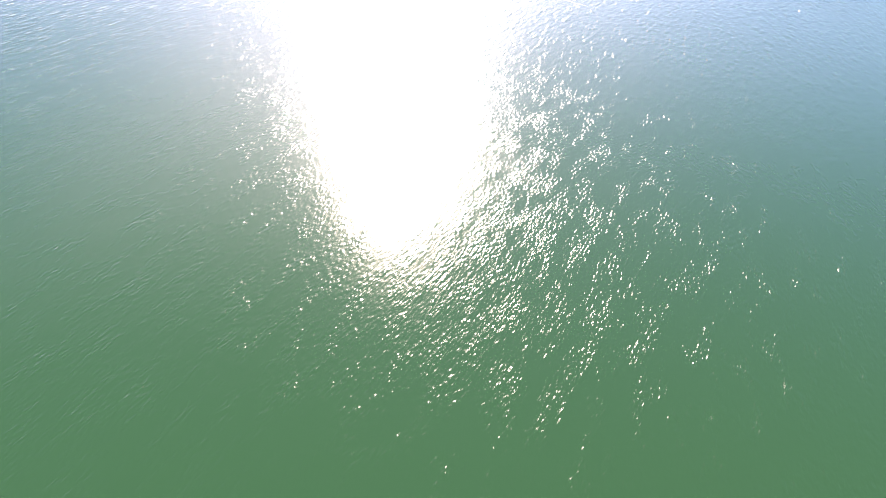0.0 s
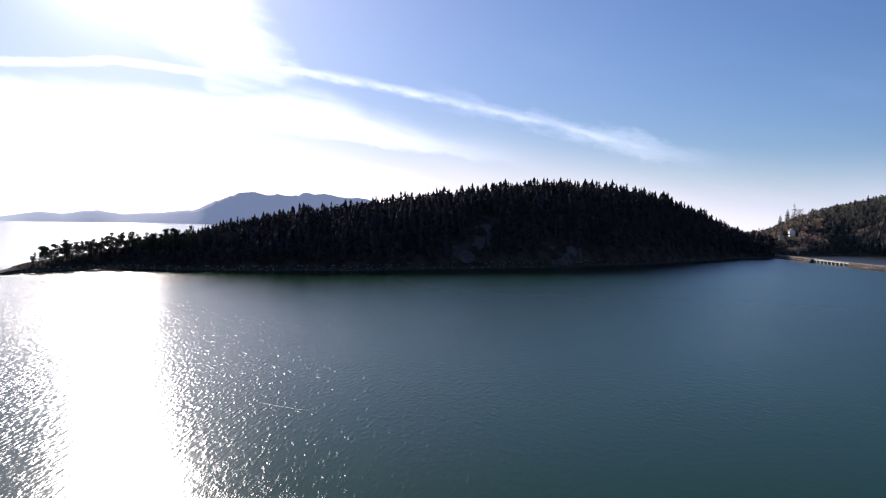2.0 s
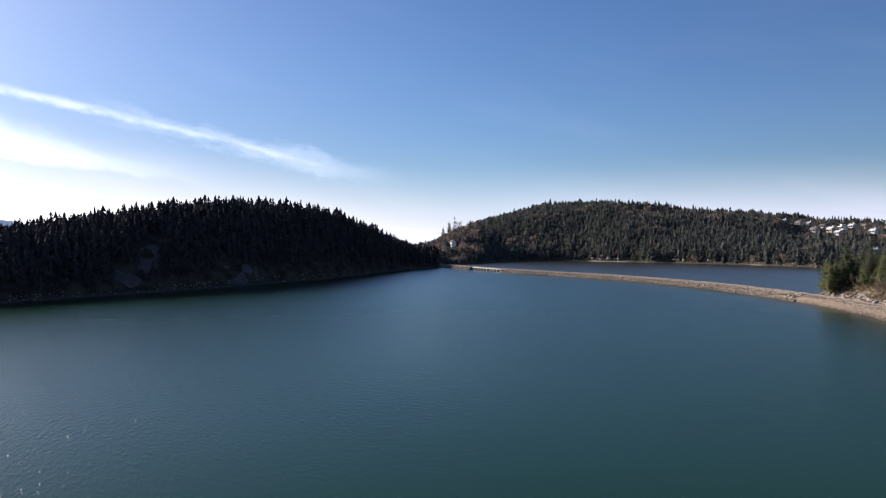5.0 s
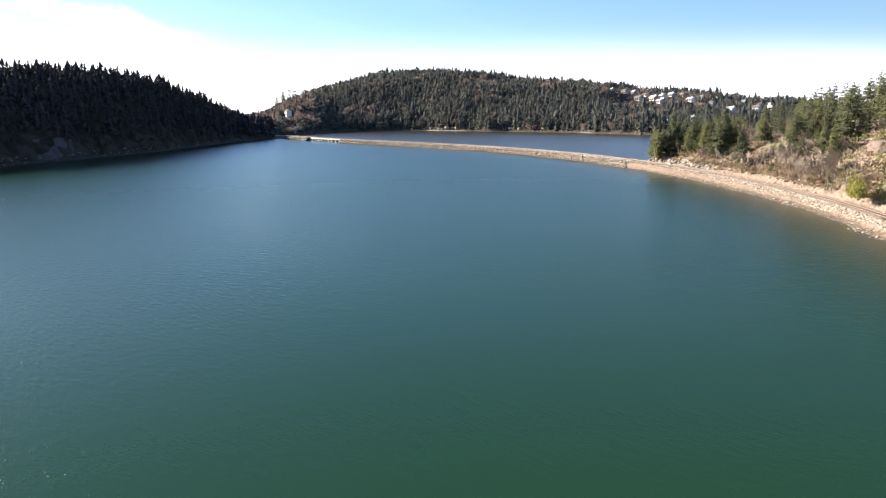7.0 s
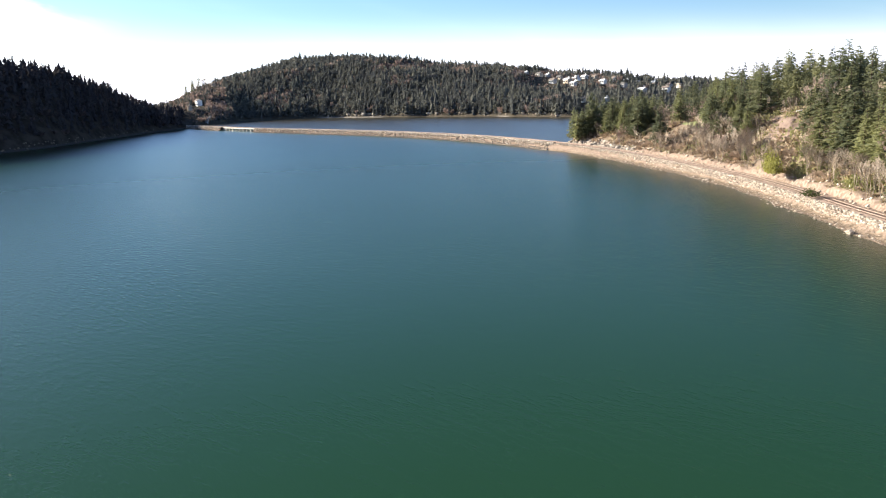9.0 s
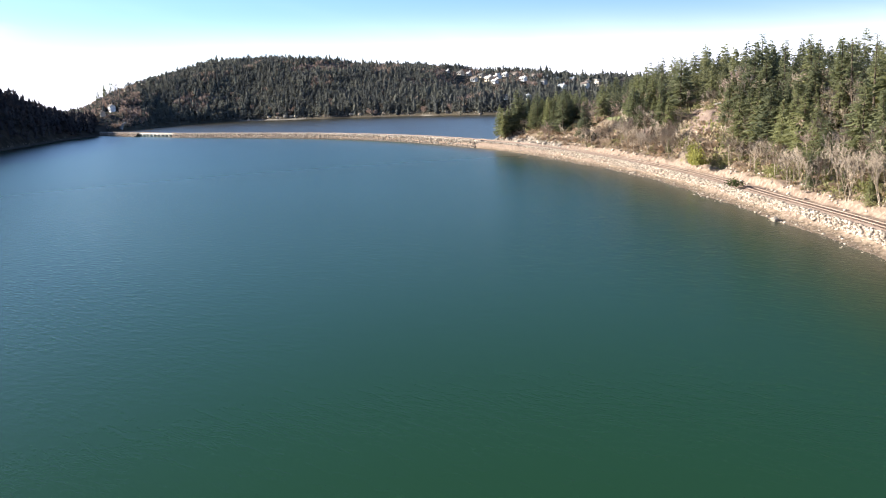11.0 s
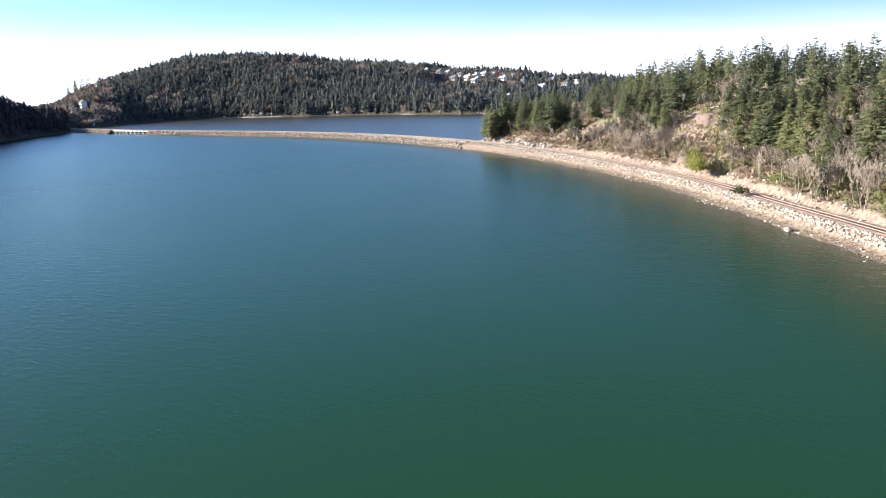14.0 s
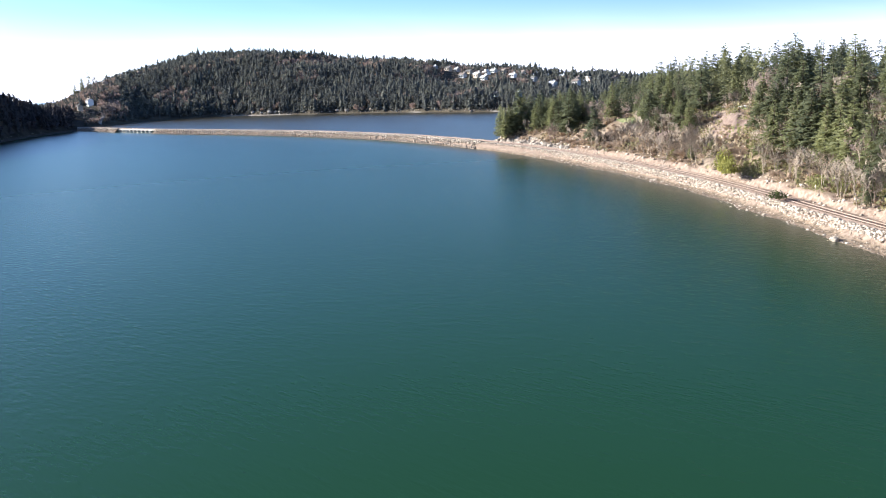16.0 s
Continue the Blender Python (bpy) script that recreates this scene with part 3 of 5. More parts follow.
# azimuth, depth behind the far waterline as a share of the ridge's, width, depth, height, turn, roof style, wall colour
HOUSES = [(22.8, 0.46, 19, 11, 7, 28, 1, 0), (22.2, 0.30, 17, 10, 5, 12, 1, 1), (20.9, 0.45, 18, 10, 5, -10, 1, 1), (20.1, 0.36, 11, 9, 8, 10, 1, 0),
          (23.9, 0.92, 16, 10, 5, 20, 1, 1), (25.0, 0.95, 14, 10, 5, 10, 0, 1), (26.1, 0.93, 14, 10, 5, 20, 0, 1),
          (46.3, 0.82, 16, 10, 6, 40, 1, 1), (47.2, 0.70, 14, 10, 6.5, 60, 1, 2), (48.2, 0.66, 15, 11, 7, 48, 1, 1), (48.9, 0.72, 13, 9, 6, 30, 0, 0),
          (49.4, 0.86, 13, 9, 5.5, 50, 1, 2), (51.3, 0.93, 17, 11, 7, 52, 1, 0), (52.2, 0.97, 16, 11, 7, 44, 1, 0), (53.0, 0.95, 18, 11, 7, 58, 0, 0),
          (53.2, 0.50, 16, 10, 6, 50, 1, 0), (54.8, 0.52, 14, 9, 6, 62, 1, 0), (55.7, 0.56, 13, 9, 6, 48, 0, 1), (49.2, 0.20, 10, 8, 6, 50, 1, 0),
          (50.7, 0.20, 10, 8, 6, 50, 1, 0), (57.4, 0.75, 13, 9, 6, 40, 1, 1)]
HOUSES += [(46.9, 0.92, 14, 10, 5, 30, 1, 2), (47.7, 0.80, 13, 9, 5, 55, 1, 1), (48.6, 0.55, 12, 9, 5, 45, 1, 2), (50.1, 0.90, 14, 9, 6, 40, 1, 1), (50.6, 0.62, 12, 9, 5, 60, 1, 0),
           (52.0, 0.60, 13, 9, 5, 45, 1, 2), (54.0, 0.86, 14, 9, 6, 50, 1, 1), (55.0, 0.80, 13, 9, 5, 45, 1, 0), (45.4, 0.95, 13, 9, 5, 45, 1, 2)]
HOUSES = [(a, k * (0.87 if a > 50.9 and k > 0.7 else 1.0), w * (0.72 if a < 23 else 0.58), d * 0.5, h * (0.8 if a < 23 else (0.55 if a < 50.9 else 0.72)), *rest) for a, k, w, d, h, *rest in HOUSES]
PADS = [(*north_height(h[0], h[1]), h[2]) for h in HOUSES]
SCARS = [(1.1, 2.5, 0.10, 0.42), (5.8, 9.2, 0.0, 0.13), (-0.5, 1.3, 0.02, 0.2)]    # bare rock on the western hill


def cleared(x, y):
    """How high a tree may grow here: low on and in front of the house plots, which look out over the bay."""
    for px, py, pz, w in PADS:
        r = math.hypot(px, py)
        ahead = (px * (px - x) + py * (py - y)) / r
        aside = abs(px * (y - py) - py * (x - px)) / r
        if -7 < ahead < 80 and aside < w * 0.6:
            return 0.0 if ahead < 14 else (0.3 if ahead < 42 else 0.5)
    return 1.0


rng = random.Random(5)
FAR_SHAPES = [far_conifer(rng, 6 + i % 3) for i in range(5)] + [far_broadleaf(rng) for _ in range(3)] + [far_clump(rng) for _ in range(3)]


def scatter_polar(height, front, deep, a0, a1, k0, k1, gap, rng, size, bare):
    """Trees over a polar plan, about gap metres apart; size and bare are functions of azimuth and k."""
    out = []
    r = gap * 0.87
    mean_deep = float(np.mean(deep))
    rows = int((k1 - k0) * mean_deep / r)
    for i in range(rows):
        k = k0 + (k1 - k0) * (i + 0.5) / rows
        radius = float(np.mean(front)) + mean_deep * k
        cols = int(radians(a1 - a0) * radius / gap)
        for j in range(cols):
            a = a0 + (a1 - a0) * (j + rng.random()) / cols
            kq = max(k0, k + rng.uniform(-0.6, 0.6) * r / mean_deep)
            x, y, z = height(a, kq)
            high, share = size(a, kq, rng), bare(a, kq, x, y)
            high *= cleared(x, y) if height is north_height else (0 if any(p <= a <= q and u <= kq <= v for p, q, u, v in SCARS) else 1)
            if high <= 0:
                continue
            if rng.random() < share:
                out.append((x, y, z - 0.5, rng.uniform(0, 6.28), high * rng.uniform(0.28, 0.4), high * 0.75, 5 + rng.randrange(3), rng.uniform(0.9, 1.0)))
            else:
                clump = rng.random() < (0.55 if height is north_height else 0.3)
                out.append((x, y, z - 0.5, rng.uniform(0, 6.28), high * (rng.uniform(0.24, 0.34) if clump else rng.uniform(0.19, 0.30)), high * (0.8 if clump else 1.0), 8 + rng.randrange(3) if clump else rng.randrange(5),
                            min(0.75, max(0.0, rng.gauss(0.32, 0.2) + 0.5 * wob(x, y, 40, 5)))))
    return out


def west_size(a, k, rng):
    if a < -19.5 and (rng.random() > 0.5 or a < -23):
        return 0
    return rng.triangular(5, 15.5, 10) * (0.45 + 0.55 * ease(a, -22, -10)) * (0.75 if k < 0.12 else 1.0)


woods_west = scatter_polar(west_height, FRONT_W, DEEP_W, -23, 21.7, 0.05, 1.35, 3.9, random.Random(11), west_size,
                           lambda a, k, x, y: 0.10 + 0.25 * (wob(x, y, 35, 9) > 0.25))
stamp("woods_west", FAR_SHAPES, woods_west, BACKLIT_WOODS, "dense conifer woods covering the peninsula, backlit shade in their colour", "woods")


def north_size(a, k, rng):
    open_plots = ease(a, 44.5, 46) * ease(51.5 - a, 0, 1.5) * ease(k, 0.42, 0.55) * ease(1.0 - k, 0.04, 0.12)
    return rng.triangular(6, 16.5, 10.0) * (1.25 if rng.random() < 0.05 else 1.0) * (0.7 + 0.3 * ease(a, 24, 29)) * (1 - 0.55 * open_plots)


def north_bare(a, k, x, y):
    """How many trees stand leafless: brown belts along the upper slope, round the houses and above the narrows."""
    share = 0.04 + 0.45 * (wob(x, y, 45, 3) > 0.3)
    if 33.5 < a < 45 and k > 0.6:
        share += 0.75 * ease(wob(x, y, 38, 8), -0.15, 0.15)
    if 44.5 < a < 51.5 and 0.4 < k < 0.97:
        share += 0.6
    return share + (0.6 if a < 24.6 else 0.0)


woods_north = scatter_polar(north_height, FRONT_N, DEEP_N, 18, 70, 0.004, 1.2, 4.4, random.Random(12), north_size,
                            north_bare)
stamp("woods_north", FAR_SHAPES, woods_north, WOODS, "mixed woods of green firs and bare brown alders on the far hill", "woods")


SLAB = surface("grey_rock", (0.055, 0.045, 0.042), (0.10, 0.082, 0.076), 0.15, 0.95, 0.8, 0.4)
for a0, a1, k0, k1 in SCARS:
    def slab(a, k, a0=a0, a1=a1, k0=k0, k1=k1):
        x, y, z = west_height(a, k)
        u, v = (a - a0) / (a1 - a0), (k - k0) / (k1 - k0)
        return x, y, z - 0.6 + 2.4 * (16 * u * (1 - u) * v * (1 - v)) ** 0.5 * (0.35 + 1.9 * wob(x, y, 9, 3.0))

    sheet("rock_face", np.linspace(a0, a1, 30), np.linspace(k0, k1, 24), slab, SLAB, "bare grey rock slab on the wooded hillside", "rock face")


# ---- small tools for building things ----
class Shape:
    """Collects triangles and quads for one mesh."""

    def __init__(self):
        self.v, self.f = [], []

    def add(self, verts, faces):
        b = len(self.v)
        self.v += [tuple(v) for v in verts]
        self.f += [tuple(b + i for i in f) for f in faces]

    def tube(self, a, b, ra, rb, n=5):
        a, b = Vector(a), Vector(b)
        d = (b - a).normalized()
        u = d.orthogonal().normalized()
        w = d.cross(u)
        ring = [(math.cos(6.2832 * i / n), math.sin(6.2832 * i / n)) for i in range(n)]
        self.add([a + ra * (c * u + s * w) for c, s in ring] + [b + rb * (c * u + s * w) for c, s in ring],
                 [(i, (i + 1) % n, n + (i + 1) % n, n + i) for i in range(n)])

    def box(self, m, x, y, z):
        """A box of half sizes x, y and height z, standing on the pose m."""
        self.add([m @ Vector((sx * x, sy * y, sz * z)) for sx in (-1, 1) for sy in (-1, 1) for sz in (0, 1)],
                 [(0, 1, 3, 2), (4, 6, 7, 5), (0, 4, 5, 1), (2, 3, 7, 6), (0, 2, 6, 4), (1, 5, 7, 3)])

    def mesh(self, name, mat, smooth=False):
        me = bpy.data.meshes.new(name)
        me.from_pydata(self.v, [], self.f)
        if smooth:
            me.polygons.foreach_set("use_smooth", [True] * len(self.f))
        me.materials.append(mat)
        return me


def part(name, shape, mat, parent, label="", smooth=False):
    ob = new(name, shape.mesh(name, mat, smooth) if isinstance(shape, Shape) else shape)
    ob.parent = parent
    return tagged(ob, label)


def thing(name, m, label, category, group="", kind=""):
    ob = new(name)
    ob.matrix_basis = m
    return tagged(ob, label, category, group, kind)


def put(model, x, y, z, turn=0.0, scale=1.0, tall=1.0, lean=0.0):
    return copy_thing(model, Matrix.LocRotScale((x, y, z), Euler((lean, 0, turn)), (scale, scale, scale * tall)))


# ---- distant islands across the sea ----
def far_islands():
    # aerial haze is put into the bluish base colour and a weak glow
    m, t, s, place = material("hazed_hills")
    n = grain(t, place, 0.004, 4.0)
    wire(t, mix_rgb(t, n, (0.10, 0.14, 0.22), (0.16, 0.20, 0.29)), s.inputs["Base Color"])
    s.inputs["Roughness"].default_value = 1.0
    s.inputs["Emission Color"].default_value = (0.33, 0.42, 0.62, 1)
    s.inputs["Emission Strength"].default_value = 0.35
    crest = ((-47, 12), (-40, 30), (-34, 16), (-30.5, 14), (-28.2, 48), (-26.6, 40), (-24.5, 62), (-23, 40), (-20.5, 52), (-18.4, 72), (-16.6, 130), (-15.4, 170), (-14.2, 176),
             (-13.3, 162), (-12.2, 160), (-11.3, 163), (-10.8, 176), (-9.9, 178), (-9.0, 164), (-6.8, 148), (-2, 90), (4, 20))
    ax, hx = [c[0] for c in crest], [c[1] for c in crest]

    def at(a, k):
        r = 4250 + 420 * k
        h = float(np.interp(a, ax, hx)) * (1 - abs(k - 0.6) / 0.6) if k < 0.6 else float(np.interp(a, ax, hx))
        h = max(0.0, h) * (1 + 0.10 * wob(a, k, 1.1) + 0.05 * wob(a, k, 0.3))
        return r * math.sin(radians(a)), r * math.cos(radians(a)), h - (2 if k == 0 else 0)

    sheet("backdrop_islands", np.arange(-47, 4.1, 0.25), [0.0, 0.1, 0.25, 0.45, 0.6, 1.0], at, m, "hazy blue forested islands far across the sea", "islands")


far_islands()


# ---- trees ----
def fir_model(seed, high=16.0, width=3.0, levels=34, thin=1.0, mat=None, label="tall green fir with drooping branches on the bluff"):
    """A fir: tapered trunk, and boughs with hanging sprays that leave gaps and thin out towards an uneven spire."""
    q = random.Random(seed)
    tree = thing("fir_tree", pose(0, 0, -200), label, "tree", "firs on the headland")
    trunk = Shape()
    bend = Vector((q.uniform(-.3, .3), q.uniform(-.3, .3), 0))
    trunk.tube((0, 0, -0.8), bend * 0.5 + Vector((0, 0, high * 0.5)), high * 0.017, high * 0.010, 7)
    trunk.tube(bend * 0.5 + Vector((0, 0, high * 0.5)), bend + Vector((0, 0, high * 0.985)), high * 0.010, high * 0.002, 5)
    part("trunk", trunk, BARK, tree, "grey-brown bark")
    crown = Shape()
    low = q.uniform(0.05, 0.16) if thin > 0.5 else q.uniform(0.25, 0.4)
    for i in range(levels):
        t = low + (0.99 - low) * (i + q.uniform(-.45, .45)) / (levels - 1)
        reach = width * (max(0.03, 1.0 - t) ** 0.58) * (0.6 + 0.4 * min(1, (t - low) / 0.15 + 0.25))
        for j in range(8 if t < 0.8 else 7):
            if q.random() > thin:
                continue
            a = q.uniform(0, 6.283)
            lobe = 1 + 0.55 * noise.noise((2.2 * math.cos(a), 2.2 * math.sin(a) + seed * 3, 9.0 * t))
            ln = max(0.22, reach * q.uniform(0.6, 1.15) * lobe)
            droop = ln * (q.uniform(0.0, 0.45) if t < 0.8 else q.uniform(-0.25, 0.2))
            root = Vector((bend.x * t, bend.y * t, (t + q.uniform(-.02, .02)) * high))
            out = Vector((math.cos(a), math.sin(a), 0))
            side = Vector((-out.y, out.x, 0))
            for k in range(4):
                u = 0.3 + 0.2 * k + q.uniform(-.06, .06)
                c = root + out * ln * u - Vector((0, 0, droop * u * u - 0.08 * ln * u * (1 - u)))
                w = 0.16 + ln * 0.26 * (1.3 - u) * q.uniform(0.6, 1.3)
                for sgn in (-1, 1):
                    e = c + side * sgn * w + out * w * q.uniform(0.1, 0.8) - Vector((0, 0, w * q.uniform(-0.1, 0.9)))
                    crown.add([c - out * 0.12 * ln + Vector((0, 0, q.uniform(-.08, .1))), e, c + out * (0.1 * ln + 0.1) - Vector((0, 0, q.uniform(0, .25) * w))], [(0, 1, 2)])
            tip = root + out * ln * 1.05 - Vector((0, 0, droop))
            crown.add([tip - out * 0.3 * ln + side * 0.1 * ln, tip, tip - out * 0.3 * ln - side * 0.1 * ln - Vector((0, 0, 0.12 * ln))], [(0, 1, 2)])
    part("crown", crown, mat or FIR, tree)
    if thin > 0.5:
        every = np.array(crown.f)
        upper = np.array(crown.v)[every[:, 0], 2] > 0.72 * high
        CROWNS.append((np.array(crown.v) / np.array((width, width, high)), every[upper | (np.arange(len(every)) % 5 < 2)]))
    return tree


CROWNS = []      # the crowns of the firs at unit size, for the woods behind


def bare_model(seed, high=9.0, stems=3, spread=0.35, mat=None, label="leafless pale alder with fine upright twigs"):
    """A leafless alder: several pale stems that fork into ever finer twigs."""
    q = random.Random(seed)
    tree = thing("bare_tree", pose(0, 0, -200), label, "tree", "bare alders")
    mat = mat or TWIG
    trunk, twigs = Shape(), Shape()

    def grow(a, way, ln, r, depth):
        b = a + way * ln
        if depth >= 4:
            across = way.orthogonal().normalized() * 0.04
            twigs.add([a - across, a + across, b], [(0, 1, 2)])
            return
        (trunk if depth < 2 else twigs).tube(a, b, r, r * 0.6, 5 if depth < 2 else 3)
        for i in range(3 if depth < 3 else 6):
            u = q.uniform(0.45, 1.0)
            turn = Vector((q.gauss(0, 1), q.gauss(0, 1), q.gauss(0.25, 0.5))) * (spread + 0.08 * depth)
            nw = (way + turn + Vector((0, 0, 0.18))).normalized()
            grow(a.lerp(b, u), nw, ln * q.uniform(0.5, 0.75), max(0.024, r * 0.55), depth + 1)

    for i in range(stems):
        a = 6.283 * i / stems + q.random()
        way = Vector((math.cos(a) * 0.22, math.sin(a) * 0.22, 1)).normalized()
        grow(Vector((math.cos(a) * 0.25, math.sin(a) * 0.25, -0.4)), way, high * q.uniform(0.36, 0.46), 0.075 + 0.002 * high, 0)
    part("trunk", trunk, mat, tree, "pale grey stems")
    tagged(part("twig_spray", twigs, mat, tree), kind="stuff")
    return tree


def leafy(seed, blades, flatten=1.0):
    """A dome of small leaf sprays, one metre high and one in radius."""
    q = random.Random(seed)
    s = Shape()
    for i in range(blades):
        a, b, r = q.uniform(0, 6.283), math.acos(q.uniform(-0.1, 1)), q.uniform(0.35, 1.25)
        c = Vector((math.cos(a) * math.sin(b), math.sin(a) * math.sin(b), math.cos(b) * flatten)) * r
        c.z = max(0.02, c.z)
        d = Vector((q.gauss(0, 1), q.gauss(0, 1), q.gauss(0.4, 1))).normalized() * q.uniform(0.12, 0.26)
        e = d.cross(Vector((q.gauss(0, 1), q.gauss(0, 1), q.gauss(0, 1)))).normalized() * 0.12
        s.add([c - e, c + d, c + e, c - d * 0.5], [(0, 1, 2), (0, 2, 3)])
    return s


YELLOW_LEAF = foliage("yellow_green_leaves", (0.17, 0.17, 0.045), (0.37, 0.35, 0.10))
GREEN_LEAF = foliage("shrub_leaves", (0.03, 0.045, 0.015), (0.09, 0.11, 0.035))
BRUSH = tinted("undergrowth", (0.22, 0.158, 0.11), (0.5, 0.385, 0.28), (0.21, 0.21, 0.085), 0.9, 0.42)


def bush(x, y, z, wide, high, mat, seed, label):
    b = thing("bush", pose(x, y, z), label, "bush")
    stem = Shape()
    q = random.Random(seed)
    for i in range(6):
        a = q.uniform(0, 6.283)
        stem.tube((0, 0, -0.3), (math.cos(a) * wide * 0.5, math.sin(a) * wide * 0.5, high * 0.7), 0.06, 0.02, 4)
    part("stem", stem, BARK, b)
    s = Shape()
    for i in range(5):                               # uneven lobes
        k, a, o = q.uniform(0.4, 0.7), q.uniform(0, 6.283), q.uniform(0.15, 0.6)
        lobe = leafy(seed * 7 + i, 75)
        up = q.uniform(0.0, 0.95 - k)
        s.add([((v[0] * k + o * math.cos(a)) * wide, (v[1] * k + o * math.sin(a)) * wide, (v[2] * k + up) * high) for v in lobe.v], lobe.f)
    part("foliage", s, mat, b)
    return b


def ground_at(s, d):
    return (*on_bank(s, d), headland_height(s, d))


LAWNS = ((S_TIP + 52, S_TIP + 64, 23.5, 27), (S_TIP + 72, S_TIP + 86, 24.5, 27.5))
VIEW_AT = (2.5, 24.5)
TOP_AZ = (40, 50, 54, 57.5, 60, 62, 65, 68, 72, 76, 95)
TOP_Z = (19, 20, 21.5, 24, 30, 34.5, 36.5, 36.3, 35.8, 35, 35)


def tree_room(x, y, z, q):
    """The height to which trees have grown at this place on the headland."""
    a = math.degrees(math.atan2(x - VIEW_AT[0], y - VIEW_AT[1]))
    return min(23.0, float(np.interp(a, TOP_AZ, TOP_Z)) - z - abs(q.gauss(0, 3.0))), a


FIRS = [fir_model(i, 16.0, 3.3 + 0.35 * (i % 4), 36 + i % 4, (0.95, 0.9, 0.82, 0.72)[i % 4], DARK_FIR if i % 2 else FIR) for i in range(8)]
OLD_FIRS = [fir_model(50 + i, 16.0, 3.0, 26, 0.42, DARK_FIR, "old open fir with gaps in its crown") for i in range(3)]
ALDERS = [bare_model(20 + i, 9.0, 2 + i % 3, 0.24 + 0.04 * (i % 3)) for i in range(4)]
ALDERS += [bare_model(30 + i, 9.0, 4 + i % 2, 0.36, BROWN_TWIG, "leafless brown tree with a wide bushy crown") for i in range(3)]


SCAR = 162.5, 179.5, 20.0, 31.0      # the bare face of the bluff: along the shore plus 1.5 times inland, and inland


def in_scar(s, d, margin):
    return SCAR[0] - margin < s - S_TIP + 1.5 * d < SCAR[1] + margin and SCAR[2] - margin < d < SCAR[3] + margin


def plant_headland():
    q = random.Random(77)
    taken, brush, behind = [], [], []

    def free(x, y, gap):
        return all((x - a) ** 2 + (y - b) ** 2 > gap * gap for a, b in taken)

    for s in np.arange(S_TIP + 4, S_TIP + 292, 2.5):
        for d in np.arange(11.6, 58, 2.5):
            s1, d1 = float(s) + q.uniform(-1.2, 1.2), float(d) + q.uniform(-1.2, 1.2)
            x, y, z = ground_at(s1, d1)
            if z < 3.0 or any(s0 - 3 < s1 < s2 + 3 and d0 - 9 < d1 < d2 for s0, s2, d0, d2 in LAWNS) or (62.4 < math.degrees(math.atan2(x - VIEW_AT[0], y - VIEW_AT[1])) < 67.8 and 29 < d1 < 36.5):
                continue
            if in_scar(s1, d1, 2.0):
                continue
            room, a = tree_room(x, y, z, q)
            if a < 56.2:
                fir, bare = (0.85, 0.08) if z > 5.4 or s1 < S_TIP + 12 else (0.03, 0.16)
            elif a < 59.4:
                fir, bare = (0.03, 0.3) if d < 27 else ((0.1, 0.6) if a < 57.4 else (0.4, 0.35))
            elif a < 63.4:
                fir, bare = (0.65, 0.16) if d > 21.0 else (0.0, 0.5)
            elif a < 66.6:
                fir, bare = (0.65, 0.1) if d > 28 else ((0.1, 0.12) if d > 17 else (0.0, 0.42))
            else:
                fir, bare = (0.68, 0.14) if d > 27.0 else ((0.42, 0.3) if d > 18.0 else (0.05, 0.44))
            k = q.random()
            if k < fir and room > 4 and free(x, y, 2.0 if a < 57 else (3.0 if d > 28 else 2.5)):
                h = min(22.0, room * (q.uniform(0.78, 1.02) if d > 28 or a < 57 else (q.uniform(0.38, 0.7) if d > 18 else q.uniform(0.12, 0.3))))
                if d > (33 if a > 57 else 40):
                    if 59 < a < 64.5 and q.random() < 0.45:      # an open stand, with sky between the trunks
                        continue
                    behind.append((x, y, z - 0.3, q.uniform(0, 6.28), h * q.uniform(0.2, 0.28), h, q.randrange(8), q.uniform(0.05, 0.75)))
                    taken.append((x, y))
                    continue
                broad = q.uniform(1.3, 1.7) if a < 57 else q.uniform(1.05, 1.35)
                put(q.choice(OLD_FIRS if d > 28 and a > 57 and q.random() < (0.6 if a < 64 else 0.28) else FIRS), x, y, z - 0.2, q.uniform(0, 6.28), h / 16 * broad, q.uniform(0.62, 0.78) if a < 57 else min(q.uniform(0.8, 0.98), 1.05 / broad), q.uniform(-.03, .03))
                taken.append((x, y))
            elif fir <= k < fir + bare and free(x, y, 1.9):
                wide = 56.2 < a < 59.4 and d > 24
                put(q.choice(ALDERS[4:] if wide else (ALDERS[:4] if a > 62 or q.random() < 0.6 else ALDERS)), x, y, z, q.uniform(0, 6.28), min(1.15, max(0.5, room / 12)) * q.uniform(0.65, 1.05) * (0.6 if SCAR[0] < s1 - S_TIP + 1.5 * d1 < SCAR[1] and d1 < 25 else 1.0))
                taken.append((x, y))
    for i in range(6800):
        s, d = q.uniform(S_TIP + 2, S_TIP + 330), 11.3 + 34 * q.random()
        x, y, z = ground_at(s, d)
        a = math.degrees(math.atan2(x - VIEW_AT[0], y - VIEW_AT[1]))
        if z < 3.0 or (in_scar(s, d, -0.5) and q.random() < 0.72) or (in_scar(s, d + 8, 0) and q.random() < 0.5) or (s < S_TIP + 62 and d < 19 and q.random() < 0.45) or (s < S_TIP + 110 and d < 24 and q.random() < 0.12):
            continue
        h = q.triangular(0.7, 3.6, 1.6) * (0.5 if d < 13 else 1.0)
        if any(s0 - 2 < s < s2 + 2 and d0 - 9 < d < d2 + 1 for s0, s2, d0, d2 in LAWNS):
            if d > next(d0 for s0, s2, d0, d2 in LAWNS if s0 - 2 < s < s2 + 2) - 1:
                continue
